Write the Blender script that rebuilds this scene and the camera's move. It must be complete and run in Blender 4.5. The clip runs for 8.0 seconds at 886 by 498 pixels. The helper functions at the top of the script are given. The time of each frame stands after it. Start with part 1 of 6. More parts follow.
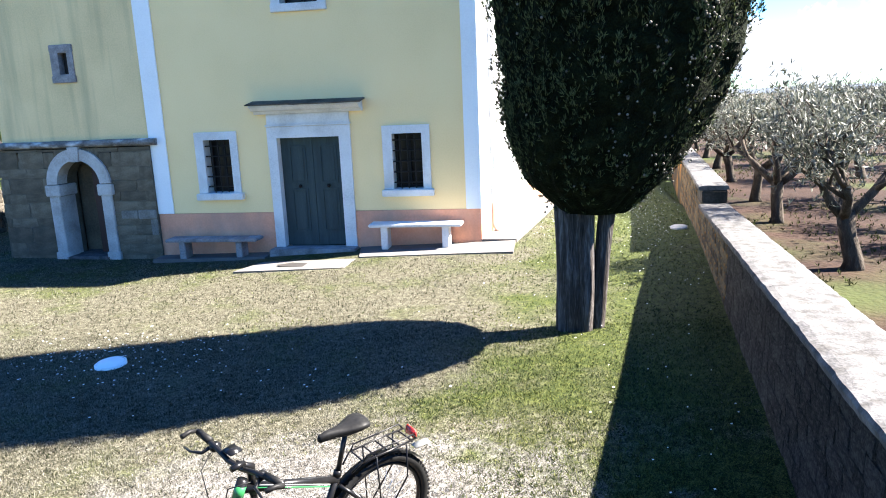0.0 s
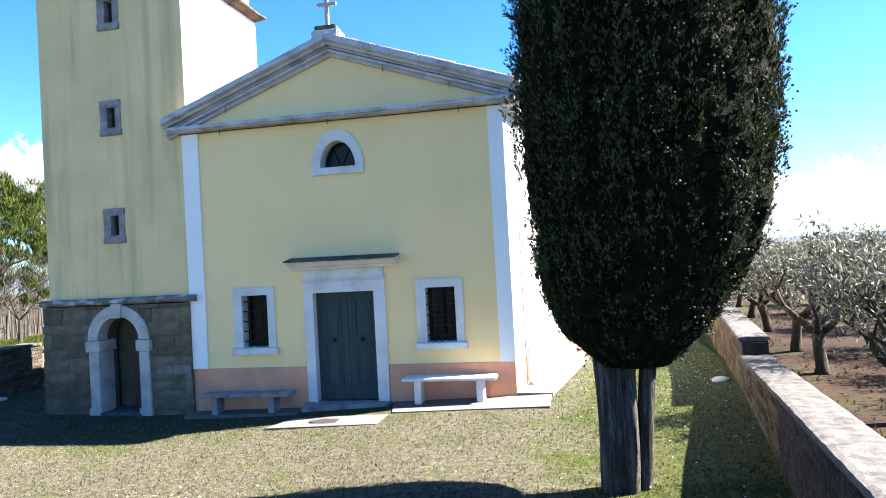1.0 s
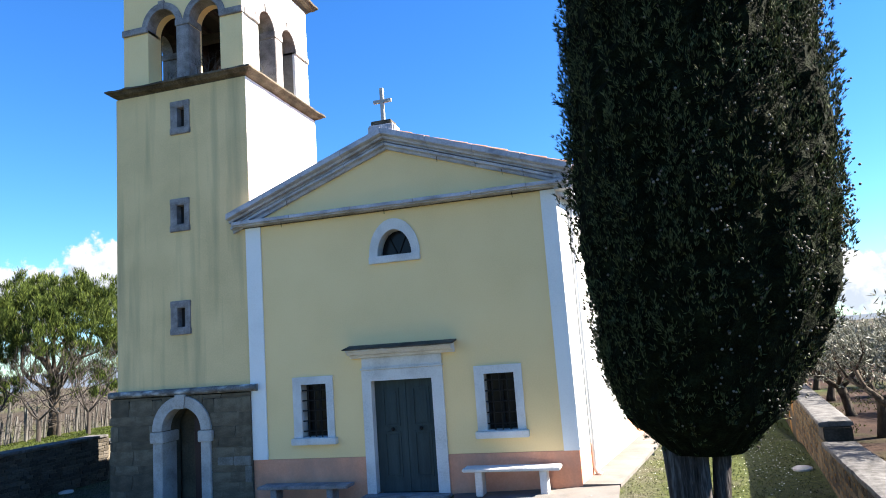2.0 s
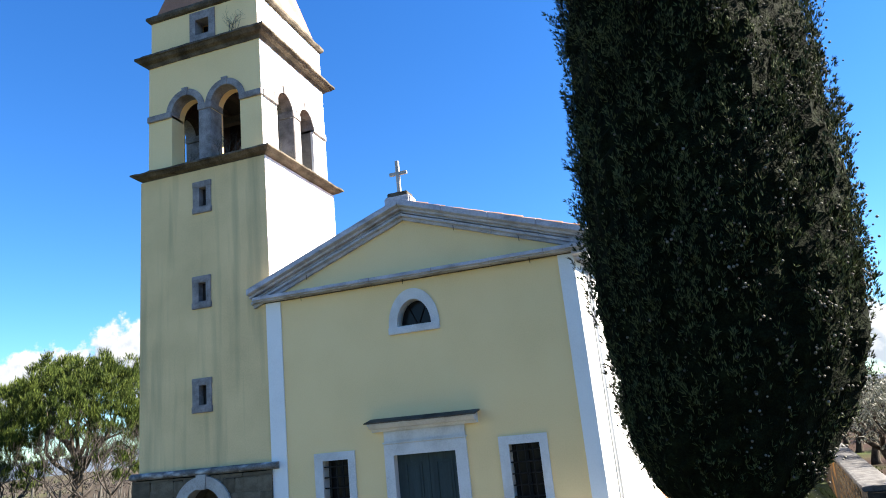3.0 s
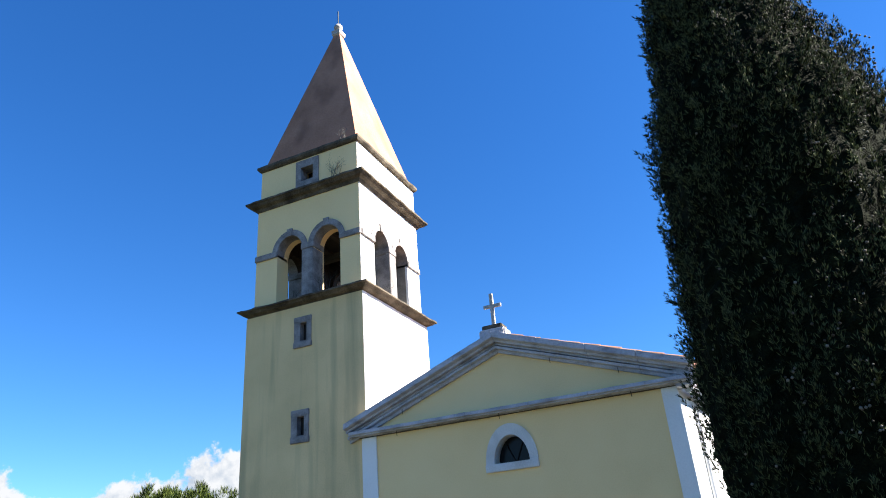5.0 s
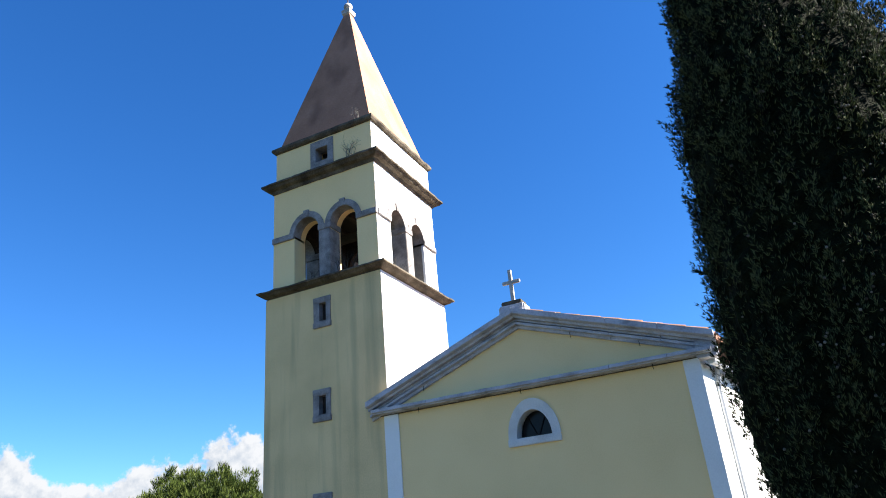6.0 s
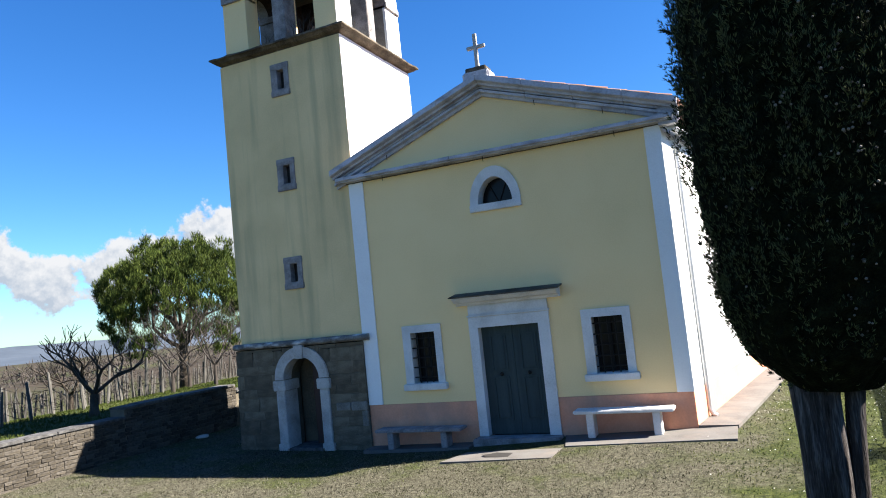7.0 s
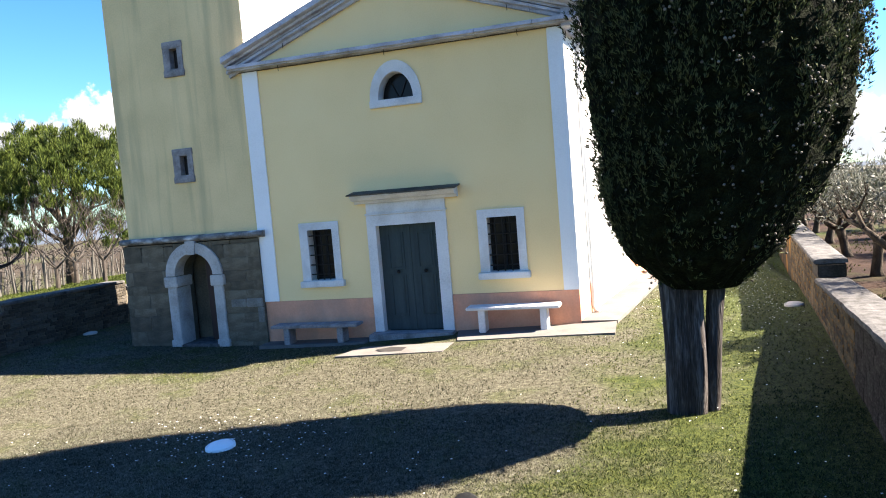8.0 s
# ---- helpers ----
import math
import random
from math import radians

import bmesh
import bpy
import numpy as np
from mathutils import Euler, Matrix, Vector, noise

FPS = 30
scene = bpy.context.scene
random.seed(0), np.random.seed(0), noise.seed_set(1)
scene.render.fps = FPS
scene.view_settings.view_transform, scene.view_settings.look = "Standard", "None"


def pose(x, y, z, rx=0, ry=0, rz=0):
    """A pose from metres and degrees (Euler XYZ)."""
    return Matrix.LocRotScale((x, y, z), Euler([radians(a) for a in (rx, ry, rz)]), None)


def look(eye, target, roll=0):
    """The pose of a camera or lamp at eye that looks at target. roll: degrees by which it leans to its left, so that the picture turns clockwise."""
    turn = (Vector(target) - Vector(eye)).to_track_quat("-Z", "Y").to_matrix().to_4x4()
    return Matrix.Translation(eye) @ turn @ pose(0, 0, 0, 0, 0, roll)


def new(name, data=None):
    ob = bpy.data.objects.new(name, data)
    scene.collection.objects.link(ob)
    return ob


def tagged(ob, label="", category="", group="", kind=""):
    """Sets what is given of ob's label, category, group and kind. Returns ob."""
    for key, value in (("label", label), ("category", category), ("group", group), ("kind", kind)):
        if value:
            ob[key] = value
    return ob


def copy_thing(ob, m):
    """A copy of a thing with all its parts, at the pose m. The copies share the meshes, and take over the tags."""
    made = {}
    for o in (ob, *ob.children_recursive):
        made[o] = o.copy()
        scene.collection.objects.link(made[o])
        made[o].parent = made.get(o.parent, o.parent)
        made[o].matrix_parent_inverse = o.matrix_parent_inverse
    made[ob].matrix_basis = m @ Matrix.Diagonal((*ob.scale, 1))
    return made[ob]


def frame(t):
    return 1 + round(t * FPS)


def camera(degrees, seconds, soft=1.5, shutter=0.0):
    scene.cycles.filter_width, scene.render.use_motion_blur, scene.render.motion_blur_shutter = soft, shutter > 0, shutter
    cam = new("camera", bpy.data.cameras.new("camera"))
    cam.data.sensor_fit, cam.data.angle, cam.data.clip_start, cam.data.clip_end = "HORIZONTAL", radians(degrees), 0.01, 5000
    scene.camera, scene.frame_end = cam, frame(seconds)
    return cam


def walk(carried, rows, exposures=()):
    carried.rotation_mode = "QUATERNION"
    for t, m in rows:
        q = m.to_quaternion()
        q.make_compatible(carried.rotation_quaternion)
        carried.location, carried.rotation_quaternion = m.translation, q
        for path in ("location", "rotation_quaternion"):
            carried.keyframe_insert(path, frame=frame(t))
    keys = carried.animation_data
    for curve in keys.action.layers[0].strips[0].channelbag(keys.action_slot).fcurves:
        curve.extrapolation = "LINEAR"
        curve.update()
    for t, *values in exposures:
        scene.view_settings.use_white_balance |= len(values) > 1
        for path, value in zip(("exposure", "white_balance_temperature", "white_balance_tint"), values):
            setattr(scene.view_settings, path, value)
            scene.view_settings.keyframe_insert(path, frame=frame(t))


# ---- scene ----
cam = camera(65.6, 8.0, soft=1.0)
PATH = [
    (0, (4.566, -12.526, 2.682), (4.246, -10.595, 2.27), -2.4),
    (0.5, (4.543, -12.538, 2.685), (4.234, -10.576, 2.456), -3.5),
    (1, (4.488, -12.567, 2.726), (4.1, -10.606, 2.752), -3.1),
    (1.5, (4.502, -12.664, 2.707), (4.014, -10.737, 2.932), -3.1),
    (1.7, (4.463, -12.612, 2.725), (3.964, -10.69, 2.966), -3.4),
    (2.8, (4.544, -12.576, 2.701), (3.974, -10.715, 3.162), -6.1),
    (3, (4.543, -12.567, 2.702), (3.985, -10.709, 3.187), -5.9),
    (3.5, (4.536, -12.586, 2.699), (3.942, -10.759, 3.253), -5.1),
    (4, (4.487, -12.603, 2.746), (3.854, -10.815, 3.381), -4.9),
    (4.5, (4.469, -12.665, 2.801), (3.78, -10.938, 3.538), -4.8),
    (4.7, (4.469, -12.704, 2.802), (3.766, -11.012, 3.604), -4.5),
    (5.8, (4.318, -12.81, 2.74), (3.583, -11.174, 3.625), -5.4),
    (6, (4.293, -12.797, 2.733), (3.538, -11.129, 3.537), -5.5),
    (6.5, (4.292, -12.734, 2.677), (3.467, -10.972, 3.14), -6.1),
    (7, (4.348, -12.659, 2.643), (3.55, -10.833, 2.812), -5.9),
    (7.5, (4.409, -12.576, 2.629), (3.703, -10.705, 2.645), -5.5),
    (8, (4.491, -12.551, 2.61), (3.917, -10.64, 2.464), -4.7),
]
EXPOSURES = [(0.0, 3.4, 6850, 11), (1.0, 3.15, 7100, 11), (1.5, 2.88, 7050, 11), (3.0, 2.65, 7200, 10), (4.5, 2.37, 6900, 10),
             (6.0, 2.32, 6900, 10), (6.5, 2.27, 6900, 10), (7.0, 2.25, 6900, 10), (7.5, 2.55, 7250, 11), (8.0, 2.96, 7600, 13)]
walk(cam, [(t, look(eye, target, roll)) for t, eye, target, roll in PATH], EXPOSURES)

SUN_AZ, SUN_EL = radians(16), radians(41)
world = bpy.data.worlds.new("sky")
scene.world = world
world.use_nodes = True
wn, wl = world.node_tree.nodes, world.node_tree.links
sky = wn.new("ShaderNodeTexSky")
sky.sky_type, sky.sun_disc = "NISHITA", False
sky.sun_elevation, sky.sun_rotation = SUN_EL, radians(74)
sky.air_density, sky.dust_density, sky.ozone_density = 1.0, 0.15, 2.5
deep = wn.new("ShaderNodeHueSaturation")
deep.inputs["Saturation"].default_value = 1.3
tint = wn.new("ShaderNodeMixRGB")
tint.blend_type, tint.inputs[0].default_value, tint.inputs[2].default_value = "MULTIPLY", 1.0, (0.62, 0.97, 1.36, 1)
wl.new(sky.outputs[0], deep.inputs["Color"])
wl.new(deep.outputs[0], tint.inputs[1])
# cumulus clouds low over the horizon: (azimuth, elevation, radius) of their heads, in degrees
CLOUDS = ((-57.6, 6.2, 2.5), (-53.6, 4.7, 2.3), (-49.4, 5.0, 2.5), (-45.8, 5.8, 2.3), (-41.8, 6.8, 3.0), (-37.0, 6.6, 3.2), (-58.5, 3.2, 2.0), (-63.0, 5.0, 2.8), (-68.5, 6.5, 2.6),
          (15.5, 2.6, 2.4), (19.5, 3.0, 3.0), (25.0, 3.4, 3.4), (32.0, 3.8, 3.4), (11.0, 2.2, 1.8), (41.0, 4.0, 3.0), (-78.0, 6.0, 3.0), (60.0, 5.0, 3.5), (100.0, 6.0, 4.0), (160.0, 6.0, 4.0), (-130.0, 6.0, 4.0))


def world_math(op, a, b=None, c=None):
    node = wn.new("ShaderNodeMath")
    node.operation = op
    for k, v in enumerate((a, b, c)):
        if v is not None:
            if isinstance(v, (int, float)):
                node.inputs[k].default_value = v
            else:
                wl.new(v, node.inputs[k])
    return node.outputs[0]


def cloud_cover(way):
    """How deep a direction lies in a cloud: the nearest head, broken up by billows of two sizes."""
    best = None
    for az, el, r in CLOUDS:
        node = wn.new("ShaderNodeVectorMath")
        node.operation = "DISTANCE"
        wl.new(way, node.inputs[0])
        node.inputs[1].default_value = (math.sin(radians(az)) * math.cos(radians(el)), math.cos(radians(az)) * math.cos(radians(el)), math.sin(radians(el)))
        depth = world_math("MULTIPLY_ADD", node.outputs["Value"], -1 / radians(r), 1.0)
        best = depth if best is None else world_math("SMOOTH_MAX", best, depth, 0.25)
    for scale, amount, detail in ((26.0, 1.9, 9), (75.0, 0.7, 6)):
        billow = wn.new("ShaderNodeTexNoise")
        billow.inputs["Scale"].default_value, billow.inputs["Detail"].default_value, billow.inputs["Roughness"].default_value = scale, detail, 0.58
        wl.new(way, billow.inputs["Vector"])
        best = world_math("MULTIPLY_ADD", world_math("SUBTRACT", billow.outputs[0], 0.5), amount, best)
    return best


sky_co = wn.new("ShaderNodeTexCoord")
toward = wn.new("ShaderNodeVectorMath")
toward.operation, toward.inputs[1].default_value = "ADD", (0.004, 0.002, 0.011)
wl.new(sky_co.outputs["Generated"], toward.inputs[0])
here, lit_side = cloud_cover(sky_co.outputs["Generated"]), cloud_cover(toward.outputs[0])
edge = wn.new("ShaderNodeMapRange")
edge.interpolation_type = "SMOOTHSTEP"
edge.inputs[1].default_value, edge.inputs[2].default_value = -0.08, 0.2
wl.new(here, edge.inputs[0])
shade = wn.new("ShaderNodeMapRange")
shade.inputs[1].default_value, shade.inputs[2].default_value = -0.25, 0.35
wl.new(world_math("SUBTRACT", here, lit_side), shade.inputs[0])
cloud_tone = wn.new("ShaderNodeMixRGB")
cloud_tone.inputs[1].default_value, cloud_tone.inputs[2].default_value = (3.1, 3.7, 4.6, 1), (5.2, 5.5, 6.0, 1)
wl.new(shade.outputs[0], cloud_tone.inputs[0])
over = wn.new("ShaderNodeMixRGB")
wl.new(edge.outputs[0], over.inputs[0])
wl.new(tint.outputs[0], over.inputs[1])
wl.new(cloud_tone.outputs[0], over.inputs[2])
wl.new(over.outputs[0], wn["Background"].inputs[0])
wn["Background"].inputs[1].default_value = 0.035
sun_data = bpy.data.lights.new("sun", "SUN")
sun_data.energy, sun_data.angle, sun_data.color = 5.0, radians(0.55), (1.0, 0.96, 0.91)
sun = new("sun", sun_data)
to_sun = Vector((math.cos(SUN_AZ) * math.cos(SUN_EL), math.sin(SUN_AZ) * math.cos(SUN_EL), math.sin(SUN_EL)))
sun.matrix_world = look(to_sun * 60, (0, 0, 0))


# ---- materials ----
def material(name, tones, scale=1.5, fine=30.0, rough=0.85, bump=0.3, stretch=(1, 1, 1), metal=0.0, island=0.0, each=0.0,
             stain=None, translucent=0.0, depth=0.02, gloss=None):
    """tones: dark, middle and light base colour; scale: coarse variation per metre; stain: (colour, amount, stretch, scale)."""
    m = bpy.data.materials.new(name)
    m.use_nodes = True
    n, l = m.node_tree.nodes, m.node_tree.links
    bsdf = n["Principled BSDF"]
    co = n.new("ShaderNodeTexCoord")
    mp = n.new("ShaderNodeMapping")
    mp.inputs["Scale"].default_value = stretch
    l.new(co.outputs["Object"], mp.inputs[0])
    big, small = n.new("ShaderNodeTexNoise"), n.new("ShaderNodeTexNoise")
    for tex, sc, det in ((big, scale, 6), (small, fine, 4)):
        tex.inputs["Scale"].default_value, tex.inputs["Detail"].default_value = sc, det
        l.new(mp.outputs[0], tex.inputs["Vector"])
    mix = n.new("ShaderNodeMath")
    mix.operation = "MULTIPLY_ADD"
    mix.inputs[1].default_value = 0.4
    l.new(small.outputs[0], mix.inputs[0])
    half = n.new("ShaderNodeMath")
    half.operation = "MULTIPLY"
    half.inputs[1].default_value = 0.6
    l.new(big.outputs[0], half.inputs[0])
    l.new(half.outputs[0], mix.inputs[2])
    fac = mix.outputs[0]
    for amount, node, out in ((island, "ShaderNodeNewGeometry", "Random Per Island"), (each, "ShaderNodeObjectInfo", "Random")):
        if amount:
            src, add, sub = n.new(node), n.new("ShaderNodeMath"), n.new("ShaderNodeMath")
            sub.operation, sub.inputs[1].default_value = "SUBTRACT", 0.5
            add.operation, add.inputs[1].default_value = "MULTIPLY_ADD", amount
            l.new(src.outputs[out], sub.inputs[0])
            l.new(sub.outputs[0], add.inputs[0])
            l.new(fac, add.inputs[2])
            fac = add.outputs[0]
    ramp = n.new("ShaderNodeValToRGB")
    el = ramp.color_ramp.elements
    el[0].position, el[1].position = 0.33, 0.68
    mid = el.new(0.5)
    for e, c in zip((ramp.color_ramp.elements[0], ramp.color_ramp.elements[1], ramp.color_ramp.elements[2]), tones):
        e.color = (*c, 1)
    l.new(fac, ramp.inputs[0])
    colour = ramp.outputs[0]
    if stain:
        tint, amount, st, sc = stain
        mp2, tex, rm, mx = n.new("ShaderNodeMapping"), n.new("ShaderNodeTexNoise"), n.new("ShaderNodeMapRange"), n.new("ShaderNodeMixRGB")
        mp2.inputs["Scale"].default_value = st
        mp2.inputs["Location"].default_value = (3.7, 1.9, 0.4)
        tex.inputs["Scale"].default_value, tex.inputs["Detail"].default_value = sc, 5
        l.new(co.outputs["Object"], mp2.inputs[0])
        l.new(mp2.outputs[0], tex.inputs["Vector"])
        rm.inputs[1].default_value, rm.inputs[2].default_value, rm.inputs[4].default_value = 0.5, 0.72, amount
        l.new(tex.outputs[0], rm.inputs[0])
        l.new(rm.outputs[0], mx.inputs[0])
        l.new(colour, mx.inputs[1])
        mx.inputs[2].default_value = (*tint, 1)
        colour = mx.outputs[0]
    l.new(colour, bsdf.inputs["Base Color"])
    bsdf.inputs["Roughness"].default_value, bsdf.inputs["Metallic"].default_value = rough, metal
    bsdf.inputs["Specular IOR Level"].default_value = gloss if gloss is not None else 0.15 if rough > 0.9 else 0.5
    if bump:
        bp = n.new("ShaderNodeBump")
        bp.inputs["Strength"].default_value, bp.inputs["Distance"].default_value = bump, depth
        l.new(mix.outputs[0], bp.inputs["Height"])
        l.new(bp.outputs[0], bsdf.inputs["Normal"])
    if translucent:
        tr, ms = n.new("ShaderNodeBsdfTranslucent"), n.new("ShaderNodeMixShader")
        l.new(colour, tr.inputs[0])
        ms.inputs[0].default_value = translucent
        l.new(bsdf.outputs[0], ms.inputs[1])
        l.new(tr.outputs[0], ms.inputs[2])
        l.new(ms.outputs[0], n["Material Output"].inputs[0])
    return m


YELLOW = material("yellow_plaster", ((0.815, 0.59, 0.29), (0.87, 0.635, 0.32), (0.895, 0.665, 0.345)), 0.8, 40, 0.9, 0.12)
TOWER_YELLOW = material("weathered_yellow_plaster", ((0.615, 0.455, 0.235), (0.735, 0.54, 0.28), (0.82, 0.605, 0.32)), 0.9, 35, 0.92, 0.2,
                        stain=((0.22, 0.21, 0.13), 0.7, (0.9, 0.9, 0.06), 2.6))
# white trim; also stands in for yellow plaster in full sun
WHITE = material("white_paint_and_sun_glare", ((0.74, 0.74, 0.72), (0.80, 0.80, 0.78), (0.83, 0.83, 0.81)), 1.2, 40, 0.85, 0.12)
PINK = material("salmon_plaster", ((0.60, 0.26, 0.15), (0.70, 0.31, 0.185), (0.75, 0.36, 0.23)), 1.5, 30, 0.9, 0.2,
                stain=((0.36, 0.22, 0.16), 0.5, (1, 1, 0.5), 2.0))
STONE = material("grey_limestone", ((0.30, 0.275, 0.25), (0.42, 0.395, 0.365), (0.52, 0.495, 0.46)), 2.5, 35, 0.85, 0.4,
                 stain=((0.22, 0.21, 0.19), 0.55, (1, 1, 1), 3.0))
FRAME = material("whitewashed_stone", ((0.50, 0.49, 0.47), (0.63, 0.62, 0.60), (0.70, 0.69, 0.67)), 1.6, 35, 0.85, 0.3,
                 stain=((0.36, 0.34, 0.31), 0.5, (1, 1, 0.6), 2.4))
CORNICE = material("weathered_cornice_stone", ((0.034, 0.028, 0.021), (0.100, 0.083, 0.062), (0.175, 0.150, 0.115)), 2.6, 28, 0.92, 0.7,
                   stain=((0.026, 0.023, 0.018), 0.75, (1, 1, 1), 2.4))
BAND = material("flaking_painted_stone", ((0.07, 0.065, 0.058), (0.15, 0.14, 0.128), (0.24, 0.23, 0.215)), 3.2, 26, 0.92, 0.6,
                stain=((0.60, 0.60, 0.58), 0.95, (0.9, 1, 2.0), 3.4))
SLIT_STONE = material("dark_grey_limestone", ((0.13, 0.118, 0.115), (0.24, 0.222, 0.218), (0.34, 0.32, 0.312)), 4.0, 34, 0.9, 0.6,
                      stain=((0.075, 0.068, 0.06), 0.6, (1, 1, 1), 4.0))
# dressed blocks; also the shaded depth of the east belfry arches
PALE_BLOCK = material("worn_sandstone_and_reveal_shade", ((0.13, 0.118, 0.10), (0.20, 0.185, 0.16), (0.28, 0.262, 0.23)), 4.0, 30, 0.95, 0.6)
RAKE = material("painted_cornice_stone", ((0.2862, 0.2862, 0.3135), (0.4346, 0.4374, 0.4788), (0.5406, 0.5454, 0.5928)), 3.0, 28, 0.9, 0.5,
                stain=((0.085, 0.078, 0.072), 0.5, (1, 1, 2.6), 2.6))
RUBBLE = material("grey_brown_sandstone", ((0.024, 0.021, 0.017), (0.050, 0.044, 0.037), (0.090, 0.080, 0.068)), 3.2, 30, 0.95, 0.8, each=0.3,
                  stain=((0.10, 0.08, 0.05), 0.4, (1, 1, 1), 1.6))
BASE_STONE = material("tower_sandstone", ((0.0780, 0.0638, 0.0455), (0.1248, 0.1013, 0.0700), (0.1950, 0.1613, 0.1155)), 1.7, 26, 0.95, 0.6, each=0.2,
                      stain=((0.20, 0.155, 0.10), 0.5, (1, 1, 1), 0.9))
MORTAR = material("lime_mortar", ((0.0720, 0.0624, 0.0459), (0.1120, 0.0952, 0.0703), (0.1600, 0.1365, 0.1036)), 3.0, 40, 0.95, 0.6)
OCHRE_WALL = material("ochre_blotched_rubble", ((0.020, 0.017, 0.012), (0.055, 0.042, 0.026), (0.125, 0.098, 0.060)), 4.5, 22, 0.95, 1.0, depth=0.06, each=0.3,
                      stain=((0.24, 0.115, 0.018), 0.9, (1, 1, 1), 1.6))
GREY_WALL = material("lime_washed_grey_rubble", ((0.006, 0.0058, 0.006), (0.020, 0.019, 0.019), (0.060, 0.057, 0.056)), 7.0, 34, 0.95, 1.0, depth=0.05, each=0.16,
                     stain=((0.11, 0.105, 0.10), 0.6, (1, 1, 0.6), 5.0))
COPING = material("pale_coping_stone", ((0.034, 0.033, 0.033), (0.080, 0.078, 0.077), (0.128, 0.126, 0.124)), 7.0, 60, 0.95, 0.8, each=0.1,
                  stain=((0.028, 0.025, 0.021), 0.6, (1, 1, 1), 9.0))
DOOR = material("dark_green_painted_wood", ((0.012, 0.026, 0.028), (0.02, 0.04, 0.042), (0.036, 0.058, 0.058)), 2.0, 24, 0.75, 0.2, (6, 6, 0.5))
MAROON = material("dark_red_wood", ((0.0161, 0.0038, 0.0034), (0.0267, 0.0059, 0.0046), (0.0384, 0.0092, 0.0076)), 3.0, 24, 0.6, 0.2, (6, 6, 0.5))
IRON = material("black_iron", ((0.006, 0.006, 0.006), (0.011, 0.0105, 0.01), (0.02, 0.017, 0.015)), 8, 50, 0.6, 0.2, metal=0.1, gloss=0.2)
# dark brown that stands for the shade inside the belfry
INNER = material("shade_brown_inner_plaster", ((0.020, 0.014, 0.011), (0.045, 0.031, 0.023), (0.085, 0.060, 0.044)), 2.2, 24, 0.95, 0.4)
# near black for the shade of interiors; also the slab's damp stain
DARK = material("interior_shade_and_damp", ((0.010, 0.009, 0.008), (0.018, 0.015, 0.013), (0.026, 0.023, 0.02)), 2, 20, 0.9, 0.2)
SPIRE = material("terracotta_render", ((0.27, 0.12, 0.065), (0.36, 0.165, 0.095), (0.44, 0.22, 0.135)), 1.0, 26, 0.9, 0.35,
                 stain=((0.15, 0.065, 0.035), 0.6, (1, 1, 0.5), 1.6))
TILE = material("clay_roof_tile", ((0.1638, 0.0728, 0.0406), (0.2275, 0.1092, 0.0686), (0.273, 0.1547, 0.1092)), 3, 30, 0.9, 0.3, each=0.3)
ZINC = material("grey_zinc", ((0.34, 0.35, 0.36), (0.44, 0.45, 0.46), (0.52, 0.53, 0.54)), 3, 30, 0.5, 0.1, metal=0.7)
CONCRETE = material("worn_concrete_paving", ((0.0891, 0.0824, 0.0766), (0.1210, 0.1140, 0.1064), (0.1462, 0.1401, 0.1324)), 2.0, 40, 0.95, 0.5,
                    stain=((0.1920, 0.1600, 0.1360), 0.4, (1, 1, 1), 2.5))


